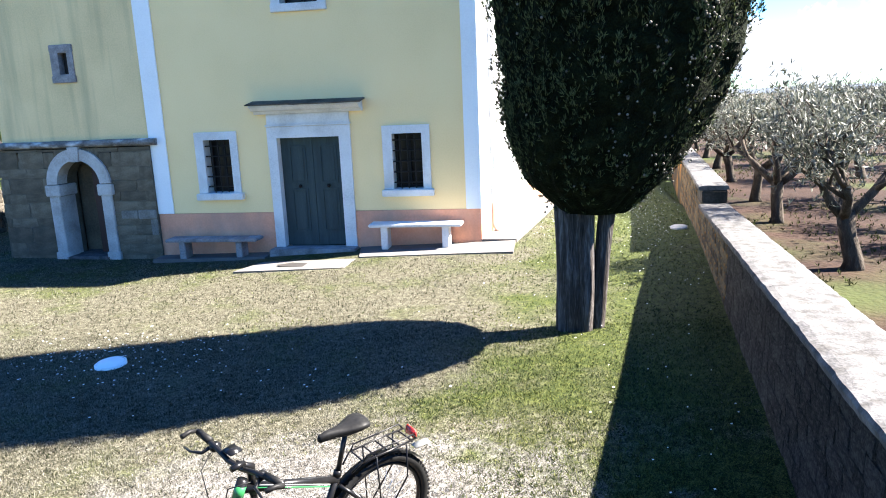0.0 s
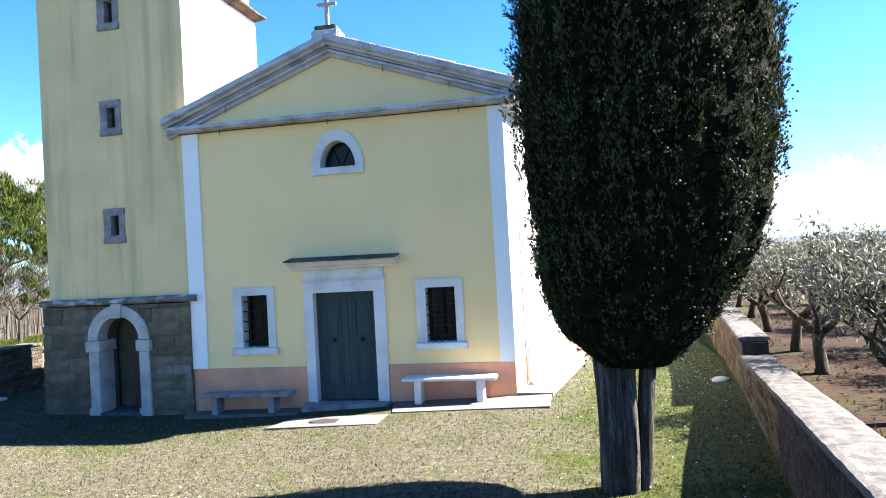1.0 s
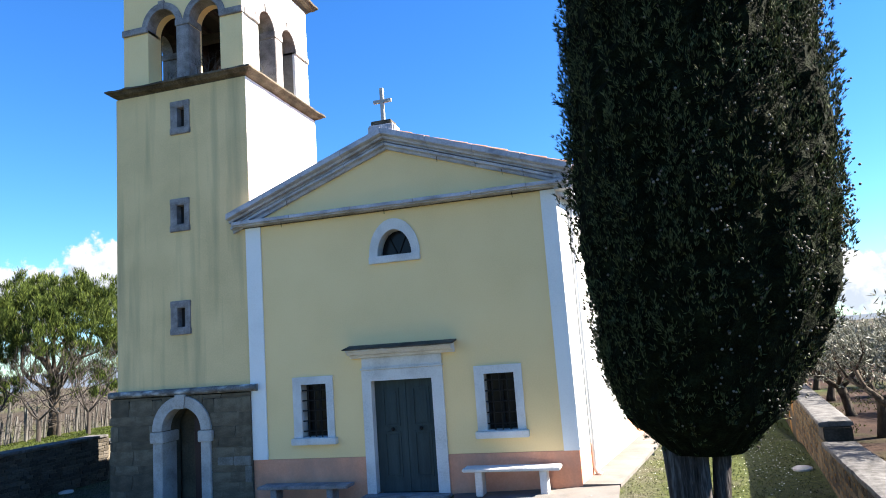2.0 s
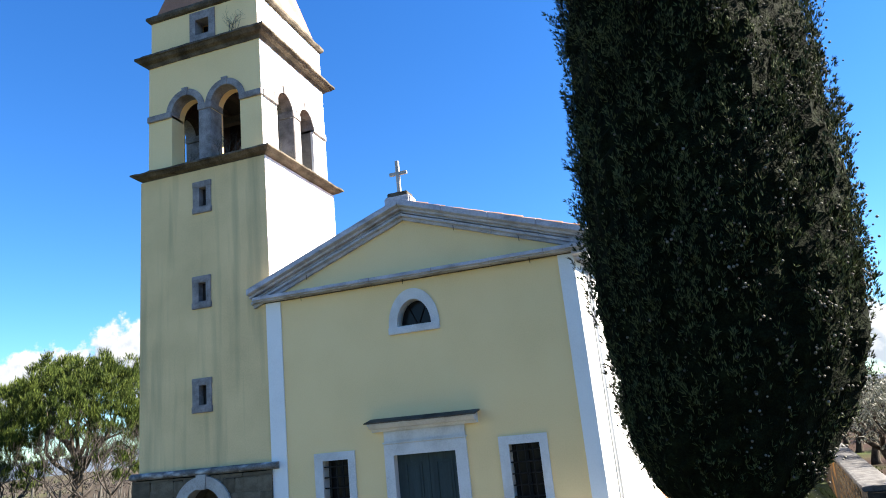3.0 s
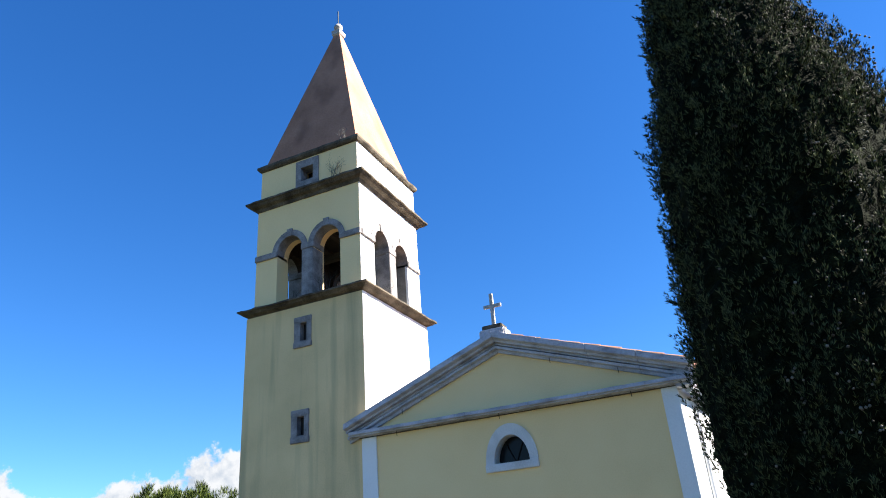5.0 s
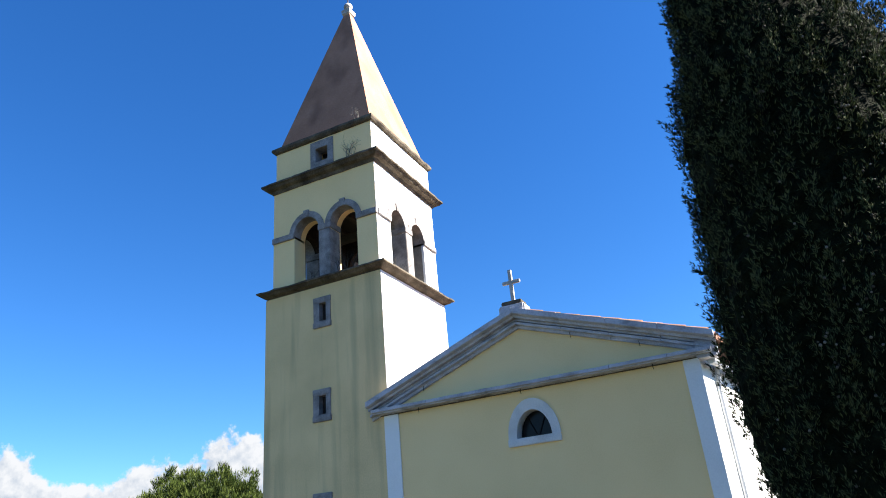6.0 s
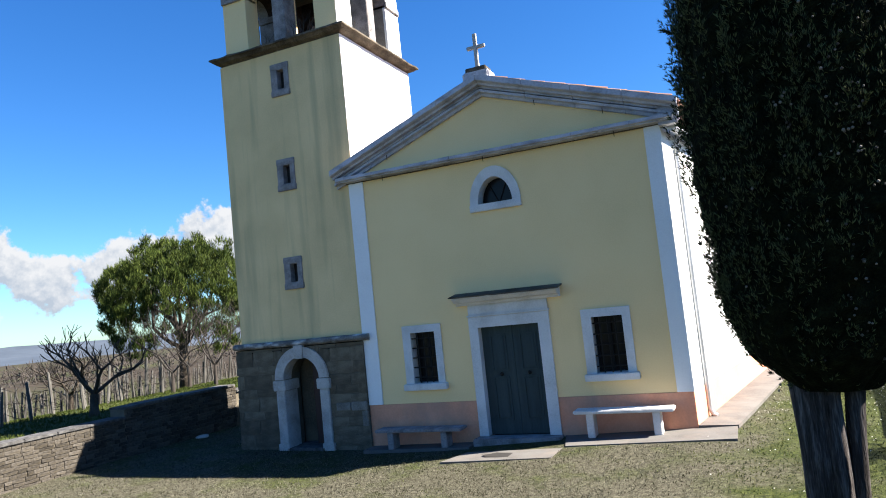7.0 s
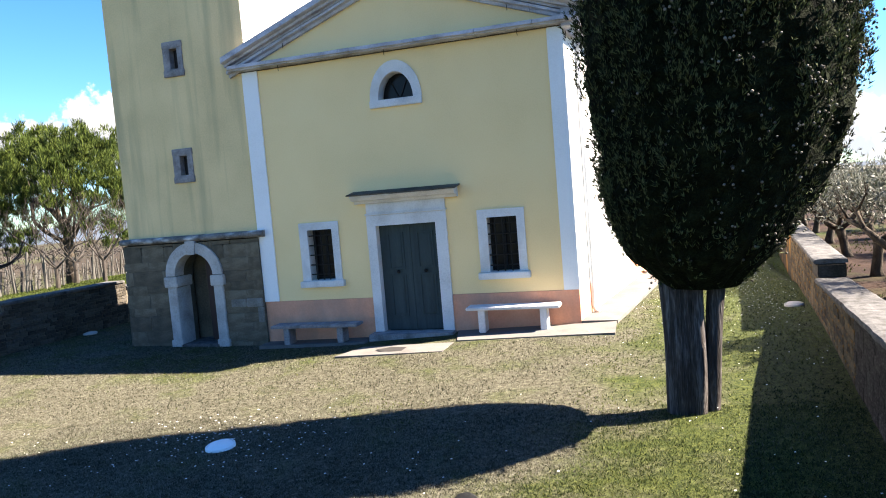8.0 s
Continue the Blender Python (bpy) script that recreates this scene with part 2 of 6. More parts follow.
def lawn_material():
    """Short winter turf: straw, green and trodden pale patches, each with a fine grain of its own."""
    m = bpy.data.materials.new("winter_turf")
    m.use_nodes = True
    n, l = m.node_tree.nodes, m.node_tree.links
    bsdf, co = n["Principled BSDF"], n.new("ShaderNodeTexCoord")

    def tex(scale, detail, rough=0.6):
        t = n.new("ShaderNodeTexNoise")
        t.inputs["Scale"].default_value, t.inputs["Detail"].default_value, t.inputs["Roughness"].default_value = scale, detail, rough
        l.new(co.outputs["Object"], t.inputs["Vector"])
        return t.outputs[0]

    def calc(op, a, b, c=0.0):
        k = n.new("ShaderNodeMath")
        k.operation = op
        for i, v in enumerate((a, b, c)):
            if isinstance(v, (int, float)):
                k.inputs[i].default_value = v
            else:
                l.new(v, k.inputs[i])
        return k.outputs[0]

    def span(v, a, b):
        k = n.new("ShaderNodeMapRange")
        k.inputs[1].default_value, k.inputs[2].default_value = a, b
        l.new(v, k.inputs[0])
        return k.outputs[0]

    def tones(fac, rows):
        r = n.new("ShaderNodeValToRGB")
        r.color_ramp.elements[0].position, r.color_ramp.elements[1].position = 0.40, 0.61
        r.color_ramp.elements.new(0.5)
        for e, c in zip(r.color_ramp.elements, rows):
            e.color = (*c, 1)
        l.new(fac, r.inputs[0])
        return r.outputs[0]

    def mix(fac, a, b):
        k = n.new("ShaderNodeMixRGB")
        l.new(fac, k.inputs[0]), l.new(a, k.inputs[1]), l.new(b, k.inputs[2])
        return k.outputs[0]

    grain = calc("MULTIPLY_ADD", tex(95, 4, 0.7), 0.75, calc("MULTIPLY", tex(14, 3), 0.25))
    straw = tones(grain, ((0.007, 0.008, 0.004), (0.047, 0.043, 0.027), (0.158, 0.149, 0.115)))
    green = tones(grain, ((0.003, 0.006, 0.0016), (0.023, 0.034, 0.007), (0.092, 0.100, 0.028)))
    pale = tones(grain, ((0.022, 0.020, 0.017), (0.095, 0.089, 0.080), (0.225, 0.217, 0.204)))
    xyz = n.new("ShaderNodeSeparateXYZ")
    l.new(co.outputs["Object"], xyz.inputs[0])
    damp = calc("MULTIPLY", span(xyz.outputs[1], -3.0, -1.4), span(xyz.outputs[0], 2.5, 0.0))
    wet = calc("MULTIPLY_ADD", damp, 0.13, calc("MULTIPLY_ADD", span(xyz.outputs[0], 3.2, 5.4), 0.30, tex(0.9, 6, 0.68)))
    colour = mix(span(wet, 0.52, 0.74), straw, green)
    where = n.new("ShaderNodeMapping")
    where.inputs["Location"].default_value, where.inputs["Scale"].default_value = (-3.2 / 1.9, 8.75 / 1.25, 0), (1 / 1.9, 1 / 1.25, 0)
    l.new(co.outputs["Object"], where.inputs[0])
    far_off = n.new("ShaderNodeVectorMath")
    far_off.operation = "LENGTH"
    l.new(where.outputs[0], far_off.inputs[0])
    worn = calc("SUBTRACT", calc("MULTIPLY", tex(2.6, 5), 1.9), far_off.outputs["Value"])
    l.new(mix(span(worn, -0.15, 0.35), colour, pale), bsdf.inputs["Base Color"])
    bsdf.inputs["Roughness"].default_value, bsdf.inputs["Specular IOR Level"].default_value = 0.95, 0.1
    bp = n.new("ShaderNodeBump")
    bp.inputs["Strength"].default_value, bp.inputs["Distance"].default_value = 0.6, 0.012
    l.new(grain, bp.inputs["Height"])
    l.new(bp.outputs[0], bsdf.inputs["Normal"])
    return m


GRASS = lawn_material()
SOIL = material("reddish_ploughed_soil", ((0.009, 0.0042, 0.0027), (0.020, 0.0095, 0.006), (0.036, 0.0195, 0.0125)), 0.6, 12, 0.97, 1.0, depth=0.08,
                stain=((0.0360, 0.0540, 0.0108), 0.85, (1, 1, 1), 0.28))
FIELD = material("winter_fields", ((0.0193, 0.0148, 0.0097), (0.0324, 0.0244, 0.0164), (0.0471, 0.0370, 0.0252)), 0.05, 3.0, 0.97, 0.6,
                 stain=((0.0720, 0.0900, 0.0270), 0.7, (1, 1, 1), 0.03))
MEADOW = material("green_meadow", ((0.0199, 0.0296, 0.0061), (0.0367, 0.0500, 0.0097), (0.0663, 0.0699, 0.0235)), 0.5, 14, 0.97, 0.8, depth=0.06, gloss=0.12)
HILL = material("hazy_blue_hills", ((0.0446, 0.0583, 0.0787), (0.0546, 0.0701, 0.0924), (0.0651, 0.08, 0.1023)), 0.004, 0.05, 1.0, 0)
BLADE = material("grass_blades", ((0.010, 0.013, 0.005), (0.055, 0.053, 0.034), (0.155, 0.148, 0.120)), 0.9, 5.0, 0.85, 0, island=0.5, translucent=0.1, gloss=0.12)
STRAW = material("bleached_straw", ((0.045, 0.041, 0.034), (0.115, 0.108, 0.095), (0.225, 0.216, 0.200)), 1.5, 6.0, 0.85, 0, island=0.6, translucent=0.08, gloss=0.12)
LUSH = material("lush_grass_blades", ((0.005, 0.011, 0.002), (0.032, 0.046, 0.010), (0.100, 0.108, 0.032)), 1.1, 5.0, 0.75, 0, island=0.5, translucent=0.12, gloss=0.12)
PETAL = material("white_petals", ((0.75, 0.75, 0.72), (0.8, 0.8, 0.78), (0.82, 0.82, 0.8)), 3, 30, 0.8, 0)
CYPRESS = material("cypress_foliage", ((0.0020, 0.0038, 0.0015), (0.0110, 0.0170, 0.0070), (0.088, 0.110, 0.048)), 2.2, 9, 0.8, 0, island=0.55, translucent=0.04, gloss=0.12)
# darker than the foliage: the crown's inner shade is in this colour
CYPRESS_CORE = material("cypress_shade_core", ((0.0012, 0.0022, 0.0009), (0.0045, 0.0070, 0.0030), (0.014, 0.019, 0.008)), 9, 55, 0.95, 1.0, depth=0.06, gloss=0.05)
CONES = material("grey_cypress_cones", ((0.030, 0.027, 0.020), (0.085, 0.078, 0.062), (0.165, 0.156, 0.130)), 3, 30, 0.8, 0.2, island=0.4, gloss=0.2)
BARK = material("grey_cypress_bark", ((0.0105, 0.009, 0.0075), (0.0435, 0.0375, 0.0353), (0.1387, 0.129, 0.1237)), 3.0, 16, 0.95, 1.0, (6, 6, 0.6), depth=0.05, gloss=0.12)
OLIVE_BARK = material("olive_bark", ((0.0216, 0.0168, 0.0132), (0.048, 0.0384, 0.03), (0.0864, 0.072, 0.0576)), 4, 25, 0.95, 0.9, (3, 3, 0.8), depth=0.04)
OLIVE_LEAF = material("silver_olive_leaves", ((0.026, 0.032, 0.021), (0.070, 0.077, 0.056), (0.150, 0.158, 0.130)), 0.8, 6, 0.55, 0, island=0.5, translucent=0.2)
PINE_LEAF = material("pine_needles", ((0.008, 0.018, 0.003), (0.034, 0.056, 0.009), (0.100, 0.130, 0.028)), 0.8, 5, 0.75, 0, island=0.45, translucent=0.08, gloss=0.12)
TWIG = material("bare_brown_twigs", ((0.015, 0.011, 0.009), (0.030, 0.023, 0.018), (0.052, 0.042, 0.034)), 3, 25, 0.9, 0.3, island=0.3)
POST = material("weathered_grey_posts", ((0.0410, 0.0382, 0.0328), (0.0710, 0.0655, 0.0573), (0.1010, 0.0955, 0.0846)), 4, 25, 0.9, 0.5, (3, 3, 0.5), each=0.4)
RUBBER = material("black_rubber", ((0.006, 0.006, 0.006), (0.009, 0.009, 0.009), (0.014, 0.014, 0.014)), 10, 60, 0.5, 0.1, gloss=0.12)
BLACK_PAINT = material("gloss_black_paint", ((0.004, 0.004, 0.0045), (0.006, 0.006, 0.0065), (0.009, 0.009, 0.0095)), 4, 40, 0.3, 0, gloss=0.2)
GREEN_PAINT = material("bright_green_paint", ((0.012, 0.10, 0.03), (0.018, 0.13, 0.042), (0.025, 0.16, 0.055)), 4, 40, 0.3, 0)
PALE_PAINT = material("white_trim_paint", ((0.11, 0.115, 0.11), (0.13, 0.135, 0.13), (0.15, 0.155, 0.15)), 4, 40, 0.3, 0)
STEEL = material("brushed_steel", ((0.35, 0.35, 0.36), (0.5, 0.5, 0.51), (0.6, 0.6, 0.6)), 8, 60, 0.35, 0.05, metal=0.9)
RED = material("red_reflector", ((0.35, 0.02, 0.015), (0.45, 0.03, 0.02), (0.5, 0.05, 0.03)), 6, 40, 0.25, 0)
ORANGE = material("orange_reflector", ((0.55, 0.2, 0.02), (0.65, 0.26, 0.03), (0.7, 0.3, 0.05)), 6, 40, 0.25, 0)
GLASS = bpy.data.materials.new("window_glass")
GLASS.use_nodes = True
gb = GLASS.node_tree.nodes["Principled BSDF"]
gb.inputs["Base Color"].default_value, gb.inputs["Roughness"].default_value = (0.012, 0.011, 0.011, 1), 0.2
gb.inputs["Specular IOR Level"].default_value = 0.15


# ---- mesh helpers ----
def part(name, bm, mat, parent=None, label="", smooth=False, at=None):
    """Links a bmesh as one mesh object, under a thing or a part if one is given."""
    me = bpy.data.meshes.new(name)
    bm.to_mesh(me)
    bm.free()
    me.materials.append(mat)
    if smooth:
        me.polygons.foreach_set("use_smooth", [True] * len(me.polygons))
    ob = new(name, me)
    if at is not None:
        ob.matrix_basis = at
    if parent is not None:
        ob.parent = parent
    if label:
        tagged(ob, label)
    return ob


def same_mesh(name, data, parent, m):
    """Another piece on a mesh that exists already."""
    ob = new(name, data)
    ob.parent = parent
    ob.matrix_basis = m
    return ob


def thing(name, label, category, group="", kind="", at=None):
    ob = new(name)
    ob.empty_display_size = 0.2
    if at is not None:
        ob.matrix_basis = at
    return tagged(ob, label, category, group, kind)


def box(x0, x1, y0, y1, z0, z1, bevel=0.0, bm=None):
    bm = bm or bmesh.new()
    made = bmesh.ops.create_cube(bm, size=1)["verts"]
    for v in made:
        v.co = Vector(((x0 + x1) / 2 + v.co.x * (x1 - x0), (y0 + y1) / 2 + v.co.y * (y1 - y0), (z0 + z1) / 2 + v.co.z * (z1 - z0)))
    if bevel:
        edges = list({e for v in made for e in v.link_edges})
        bmesh.ops.bevel(bm, geom=edges, offset=bevel, segments=2, affect="EDGES")
    return bm


def plate(outer, holes, thick, m=Matrix()):
    """A flat plate in x and z with holes through it, from y = 0 to y = thick, laid by m."""
    bm = bmesh.new()
    loops = []
    for loop in (outer, *holes):
        vs = [bm.verts.new((x, 0, z)) for x, z in loop]
        loops.append(vs)
        for a, b in zip(vs, vs[1:] + vs[:1]):
            bm.edges.new((a, b))
    bmesh.ops.triangle_fill(bm, use_beauty=True, use_dissolve=False, edges=bm.edges[:])
    twin = {v: bm.verts.new(v.co + Vector((0, thick, 0))) for loop in loops for v in loop}
    for f in bm.faces[:]:
        bm.faces.new([twin[v] for v in reversed(f.verts)])
    for vs in loops:
        for a, b in zip(vs, vs[1:] + vs[:1]):
            bm.faces.new((a, b, twin[b], twin[a]))
    bmesh.ops.recalc_face_normals(bm, faces=bm.faces[:])
    bm.transform(m)
    return bm


def rect(x0, x1, z0, z1):
    return [(x0, z0), (x1, z0), (x1, z1), (x0, z1)]


def arch(cx, rx, z0, spring, rz, n=18):
    """The outline of an arched opening."""
    return [(cx - rx, z0), (cx + rx, z0)] + [(cx + rx * math.cos(a), spring + rz * math.sin(a)) for a in (math.pi * k / n for k in range(n + 1))]


def ring(cx, spring, r0, r1, rz0, rz1, thick, m=Matrix(), n=18):
    """A half ring of stone over an arch."""
    up = [(cx + r1 * math.cos(math.pi * k / n), spring + rz1 * math.sin(math.pi * k / n)) for k in range(n + 1)]
    down = [(cx + r0 * math.cos(math.pi * k / n), spring + rz0 * math.sin(math.pi * k / n)) for k in range(n, -1, -1)]
    return plate(up + down, [], thick, m)


def worn(p, amount):
    """A small shift that roughens long stone edges."""
    return Vector((noise.noise(p * 3.1), noise.noise(p * 3.1 + Vector((9, 0, 0))), noise.noise(p * 3.1 + Vector((0, 9, 0))))) * amount \
        + Vector((noise.noise(p * 11), noise.noise(p * 11 + Vector((9, 0, 0))), noise.noise(p * 11 + Vector((0, 9, 0))))) * amount * 0.7


def moulding(x0, x1, y0, y1, profile, cuts=26, rough=0.014):
    """A worn moulding that runs round a rectangle; profile: rows of (outward, z) from below to above."""
    bm = bmesh.new()
    rows = []
    for o, z in profile:
        c = [Vector(q) for q in ((x0 - o, y0 - o, z), (x1 + o, y0 - o, z), (x1 + o, y1 + o, z), (x0 - o, y1 + o, z))]
        ring_ = [c[k].lerp(c[(k + 1) % 4], i / cuts) for k in range(4) for i in range(cuts)]
        rows.append([bm.verts.new(p + worn(p, rough if o > 0.03 else 0.0)) for p in ring_])
    for a, b in zip(rows, rows[1:]):
        for k in range(len(a)):
            bm.faces.new((a[k], a[(k + 1) % len(a)], b[(k + 1) % len(a)], b[k]))
    bm.faces.new(list(reversed(rows[0])))
    bm.faces.new(rows[-1])
    return bm


def run(profile, a, b, rough=0.0):
    """A straight moulding from a to b; profile: (outward to -y, up) points, closed."""
    bm = bmesh.new()
    a, b = Vector(a), Vector(b)
    cuts = max(1, int((b - a).length / 0.11)) if rough else 1
    ends = []
    for i in range(cuts + 1):
        p = a.lerp(b, i / cuts)
        ends.append([bm.verts.new(q + worn(q, rough if o > 0.03 else 0.0)) for o, u in profile for q in (p + Vector((0, -o, u)),)])
    n = len(profile)
    for lo, hi in zip(ends, ends[1:]):
        for k in range(n):
            bm.faces.new((lo[k], lo[(k + 1) % n], hi[(k + 1) % n], hi[k]))
    bm.faces.new(ends[0])
    bm.faces.new(list(reversed(ends[-1])))
    bmesh.ops.recalc_face_normals(bm, faces=bm.faces[:])
    return bm


def tube(points, radii, sides=8, bm=None, wobble=0.0):
    """A tapered tube along points."""
    bm = bm or bmesh.new()
    points = [Vector(p) for p in points]
    if not isinstance(radii, (list, tuple)):
        radii = [radii] * len(points)
    rows, side = [], None
    for k, (p, r) in enumerate(zip(points, radii)):
        d = (points[min(k + 1, len(points) - 1)] - points[max(k - 1, 0)]).normalized()
        ref = side if side is not None else (Vector((1, 0, 0)) if abs(d.x) < 0.8 else Vector((0, 0, 1)))
        u = (ref - d * ref.dot(d)).normalized()
        side, v = u, d.cross(u)
        rows.append([bm.verts.new(p + (u * math.cos(2 * math.pi * i / sides) + v * math.sin(2 * math.pi * i / sides))
                                  * r * (1 + wobble * random.uniform(-1, 1))) for i in range(sides)])
    for a, b in zip(rows, rows[1:]):
        for i in range(sides):
            bm.faces.new((a[i], a[(i + 1) % sides], b[(i + 1) % sides], b[i]))
    bm.faces.new(list(reversed(rows[0])))
    bm.faces.new(rows[-1])
    return bm


def torus(radius, minor, around=32, sides=8):
    """A ring in the x-z plane."""
    bm = bmesh.new()
    rows = []
    for k in range(around):
        a = 2 * math.pi * k / around
        rows.append([bm.verts.new(((radius + minor * math.cos(b)) * math.cos(a), minor * math.sin(b), (radius + minor * math.cos(b)) * math.sin(a)))
                     for b in (2 * math.pi * i / sides for i in range(sides))])
    for k in range(around):
        for i in range(sides):
            bm.faces.new((rows[k][i], rows[k][(i + 1) % sides], rows[(k + 1) % around][(i + 1) % sides], rows[(k + 1) % around][i]))
    bmesh.ops.recalc_face_normals(bm, faces=bm.faces[:])
    return bm


def sheet(name, verts, faces, mat, smooth=False):
    """A mesh object from arrays."""
    me = bpy.data.meshes.new(name)
    me.from_pydata([tuple(v) for v in verts], [], [tuple(f) for f in faces])
    me.materials.append(mat)
    if smooth:
        me.polygons.foreach_set("use_smooth", [True] * len(me.polygons))
    return new(name, me)


def leaves(name, places, ways, length, width, mat, rng, blades=3, spread=0.6):
    """Tufts of narrow leaves: at every place, a few leaves that fan out round its way."""
    count = len(places) * blades
    p = np.repeat(places, blades, axis=0)
    w = np.repeat(ways, blades, axis=0) + rng.normal(0, spread, (count, 3))
    w /= np.linalg.norm(w, axis=1, keepdims=True)
    s = np.cross(w, rng.normal(0, 1, (count, 3)))
    s /= np.linalg.norm(s, axis=1, keepdims=True)
    ln = length * rng.uniform(0.6, 1.3, (count, 1))
    verts = np.stack([p, p + w * ln * 0.5 + s * width * 0.5, p + w * ln, p + w * ln * 0.5 - s * width * 0.5], 1).reshape(-1, 3)
    faces = np.arange(count * 4).reshape(-1, 4)
    me = bpy.data.meshes.new(name)
    me.vertices.add(len(verts))
    me.vertices.foreach_set("co", verts.ravel())
    me.loops.add(count * 4)
    me.loops.foreach_set("vertex_index", faces.ravel())
    me.polygons.add(count)
    me.polygons.foreach_set("loop_start", np.arange(0, count * 4, 4))
    me.update(calc_edges=True)
    me.materials.append(mat)
    return new(name, me)


# ---- ground ----
def smooth(a, b, v):
    k = min(1.0, max(0.0, (v - a) / (b - a)))
    return k * k * (3 - 2 * k)


def ground_z(x, y):
    z = 0.042 * max(-3.3, min(3.6, x))
    if x < -3.3:
        z += 0.085 * smooth(-3.3, -9.0, x)
    if x < -9.45:
        z += 0.8 * smooth(-9.45, -9.75, x)
        z -= 1.5 * smooth(-12, -30, x) + 26 * smooth(-34, -700, x)
    rise = 0.065 * max(0.0, min(7.4, x) - 4.2) * (1 - 0.6 * smooth(-1.0, 3.0, y))
    z += rise
    if x > 7.4:
        z -= 0.14 + rise
    z -= 4 * smooth(40, 400, y)
    return z + 0.03 * noise.noise(Vector((x * 0.35, y * 0.35, 0)))


def steps(lo, hi, fine, far):
    row = list(np.arange(lo, hi + 0.01, fine))
    gap = fine
    low, high = [], []
    a, b = lo, hi
    while a > -far:
        gap *= 1.35
        a -= gap
        low.append(a)
    gap = fine
    while b < far:
        gap *= 1.35
        b += gap
        high.append(b)
    return low[::-1] + row + high


def build_ground():
    xs, ys = steps(-11.6, 9.6, 0.2, 4500), steps(-14, 12, 0.3, 4500)
    verts = [(x, y, ground_z(x, y)) for y in ys for x in xs]
    nx = len(xs)
    faces = [(j * nx + i, j * nx + i + 1, (j + 1) * nx + i + 1, (j + 1) * nx + i) for j in range(len(ys) - 1) for i in range(nx - 1)]
    ob = sheet("ground", verts, faces, GRASS, True)
    for m in (SOIL, MEADOW, FIELD):
        ob.data.materials.append(m)
    slots = []
    for j in range(len(ys) - 1):
        for i in range(nx - 1):
            x, y = (xs[i] + xs[i + 1]) / 2, (ys[j] + ys[j + 1]) / 2
            yard = -9.55 < x < 7.2 + 0.12 * y and -40 < y < 40
            slots.append(0 if yard else 3 if (x < -22 or abs(y) > 90 or x > 70) else 2 if x < 0 else 1)
    ob.data.polygons.foreach_set("material_index", slots)
    tagged(ob, "dry winter lawn and ploughed fields reaching the horizon", "ground", kind="structure")


build_ground()

# distant hills
for far, height, seed in ((3300, 62, 3), (2500, 40, 8)):
    verts, faces = [], []
    for k in range(81):
        a = radians(-105 + (k / 80) * 150)
        h = height * (0.55 + 0.5 * noise.noise(Vector((k * 0.13, seed, 0))) + 0.12 * noise.noise(Vector((k * 0.6, seed, 4))))
        d = Vector((math.sin(a), math.cos(a), 0))
        for r, z in ((far - 500, -34), (far - 150, -28 + h * 0.65), (far, -22 + h), (far + 400, -34)):
            verts.append(d * r + Vector((0, 0, z)))
    for k in range(80):
        for q in range(3):
            faces.append((4 * k + q, 4 * k + q + 1, 4 * k + q + 5, 4 * k + q + 4))
    tagged(sheet("hills", verts, faces, HILL, True), "low hazy blue hills on the horizon", "hills", kind="structure")


# ---- stone pieces shared by the walls ----
def stone_meshes(count, mat, seed):
    """Rough unit stones, one metre each way, with worn edges."""
    rng, made = random.Random(seed), []
    for _ in range(count):
        bm = box(-0.5, 0.5, -0.5, 0.5, -0.5, 0.5)
        bmesh.ops.bevel(bm, geom=bm.edges[:], offset=0.09, segments=1, affect="EDGES")
        for v in bm.verts:
            v.co += Vector((rng.uniform(-1, 1) * 0.05, rng.uniform(-1, 1) * 0.10, rng.uniform(-1, 1) * 0.06))
        me = bpy.data.meshes.new("stone")
        bm.to_mesh(me)
        bm.free()
        me.materials.append(mat)
        made.append(me)
    return made


def courses(parent, meshes, place, length, bottom, top, course, stone, proud, rng, skip=None, name="stone", gap=0.018, tilt=0.0):
    """Lays stones on a face. place(u, v): the frame at u metres along and v up; bottom(u), top(u): the face's limits."""
    v, count = min(bottom(0), bottom(length)), 0
    while v < max(top(0), top(length)) - 0.02:
        h = course * rng.uniform(0.75, 1.3)
        u = -rng.uniform(0, stone)
        while u < length:
            w = stone * rng.uniform(0.5, 1.5)
            u0, u1 = max(u, 0), min(u + w, length)
            um = (u0 + u1) / 2
            z0, z1 = max(v, bottom(um)), min(v + h, top(um))
            if u1 - u0 > 0.08 and z1 - z0 > 0.05 and not (skip and skip(u0, u1, z0, z1)):
                m = place(um, (z0 + z1) / 2) @ pose(0, 0, 0, 0, rng.uniform(-tilt, tilt)) @ Matrix.Diagonal((u1 - u0 - gap, proud * rng.uniform(0.7, 1.3), z1 - z0 - gap, 1))
                same_mesh(name, rng.choice(meshes), parent, m)
                count += 1
            u += w
        v += h
    return count


# ---- chapel ----
SKEW = 0.17
chapel = thing("chapel", "small yellow plastered chapel with white trim and pink base", "chapel")


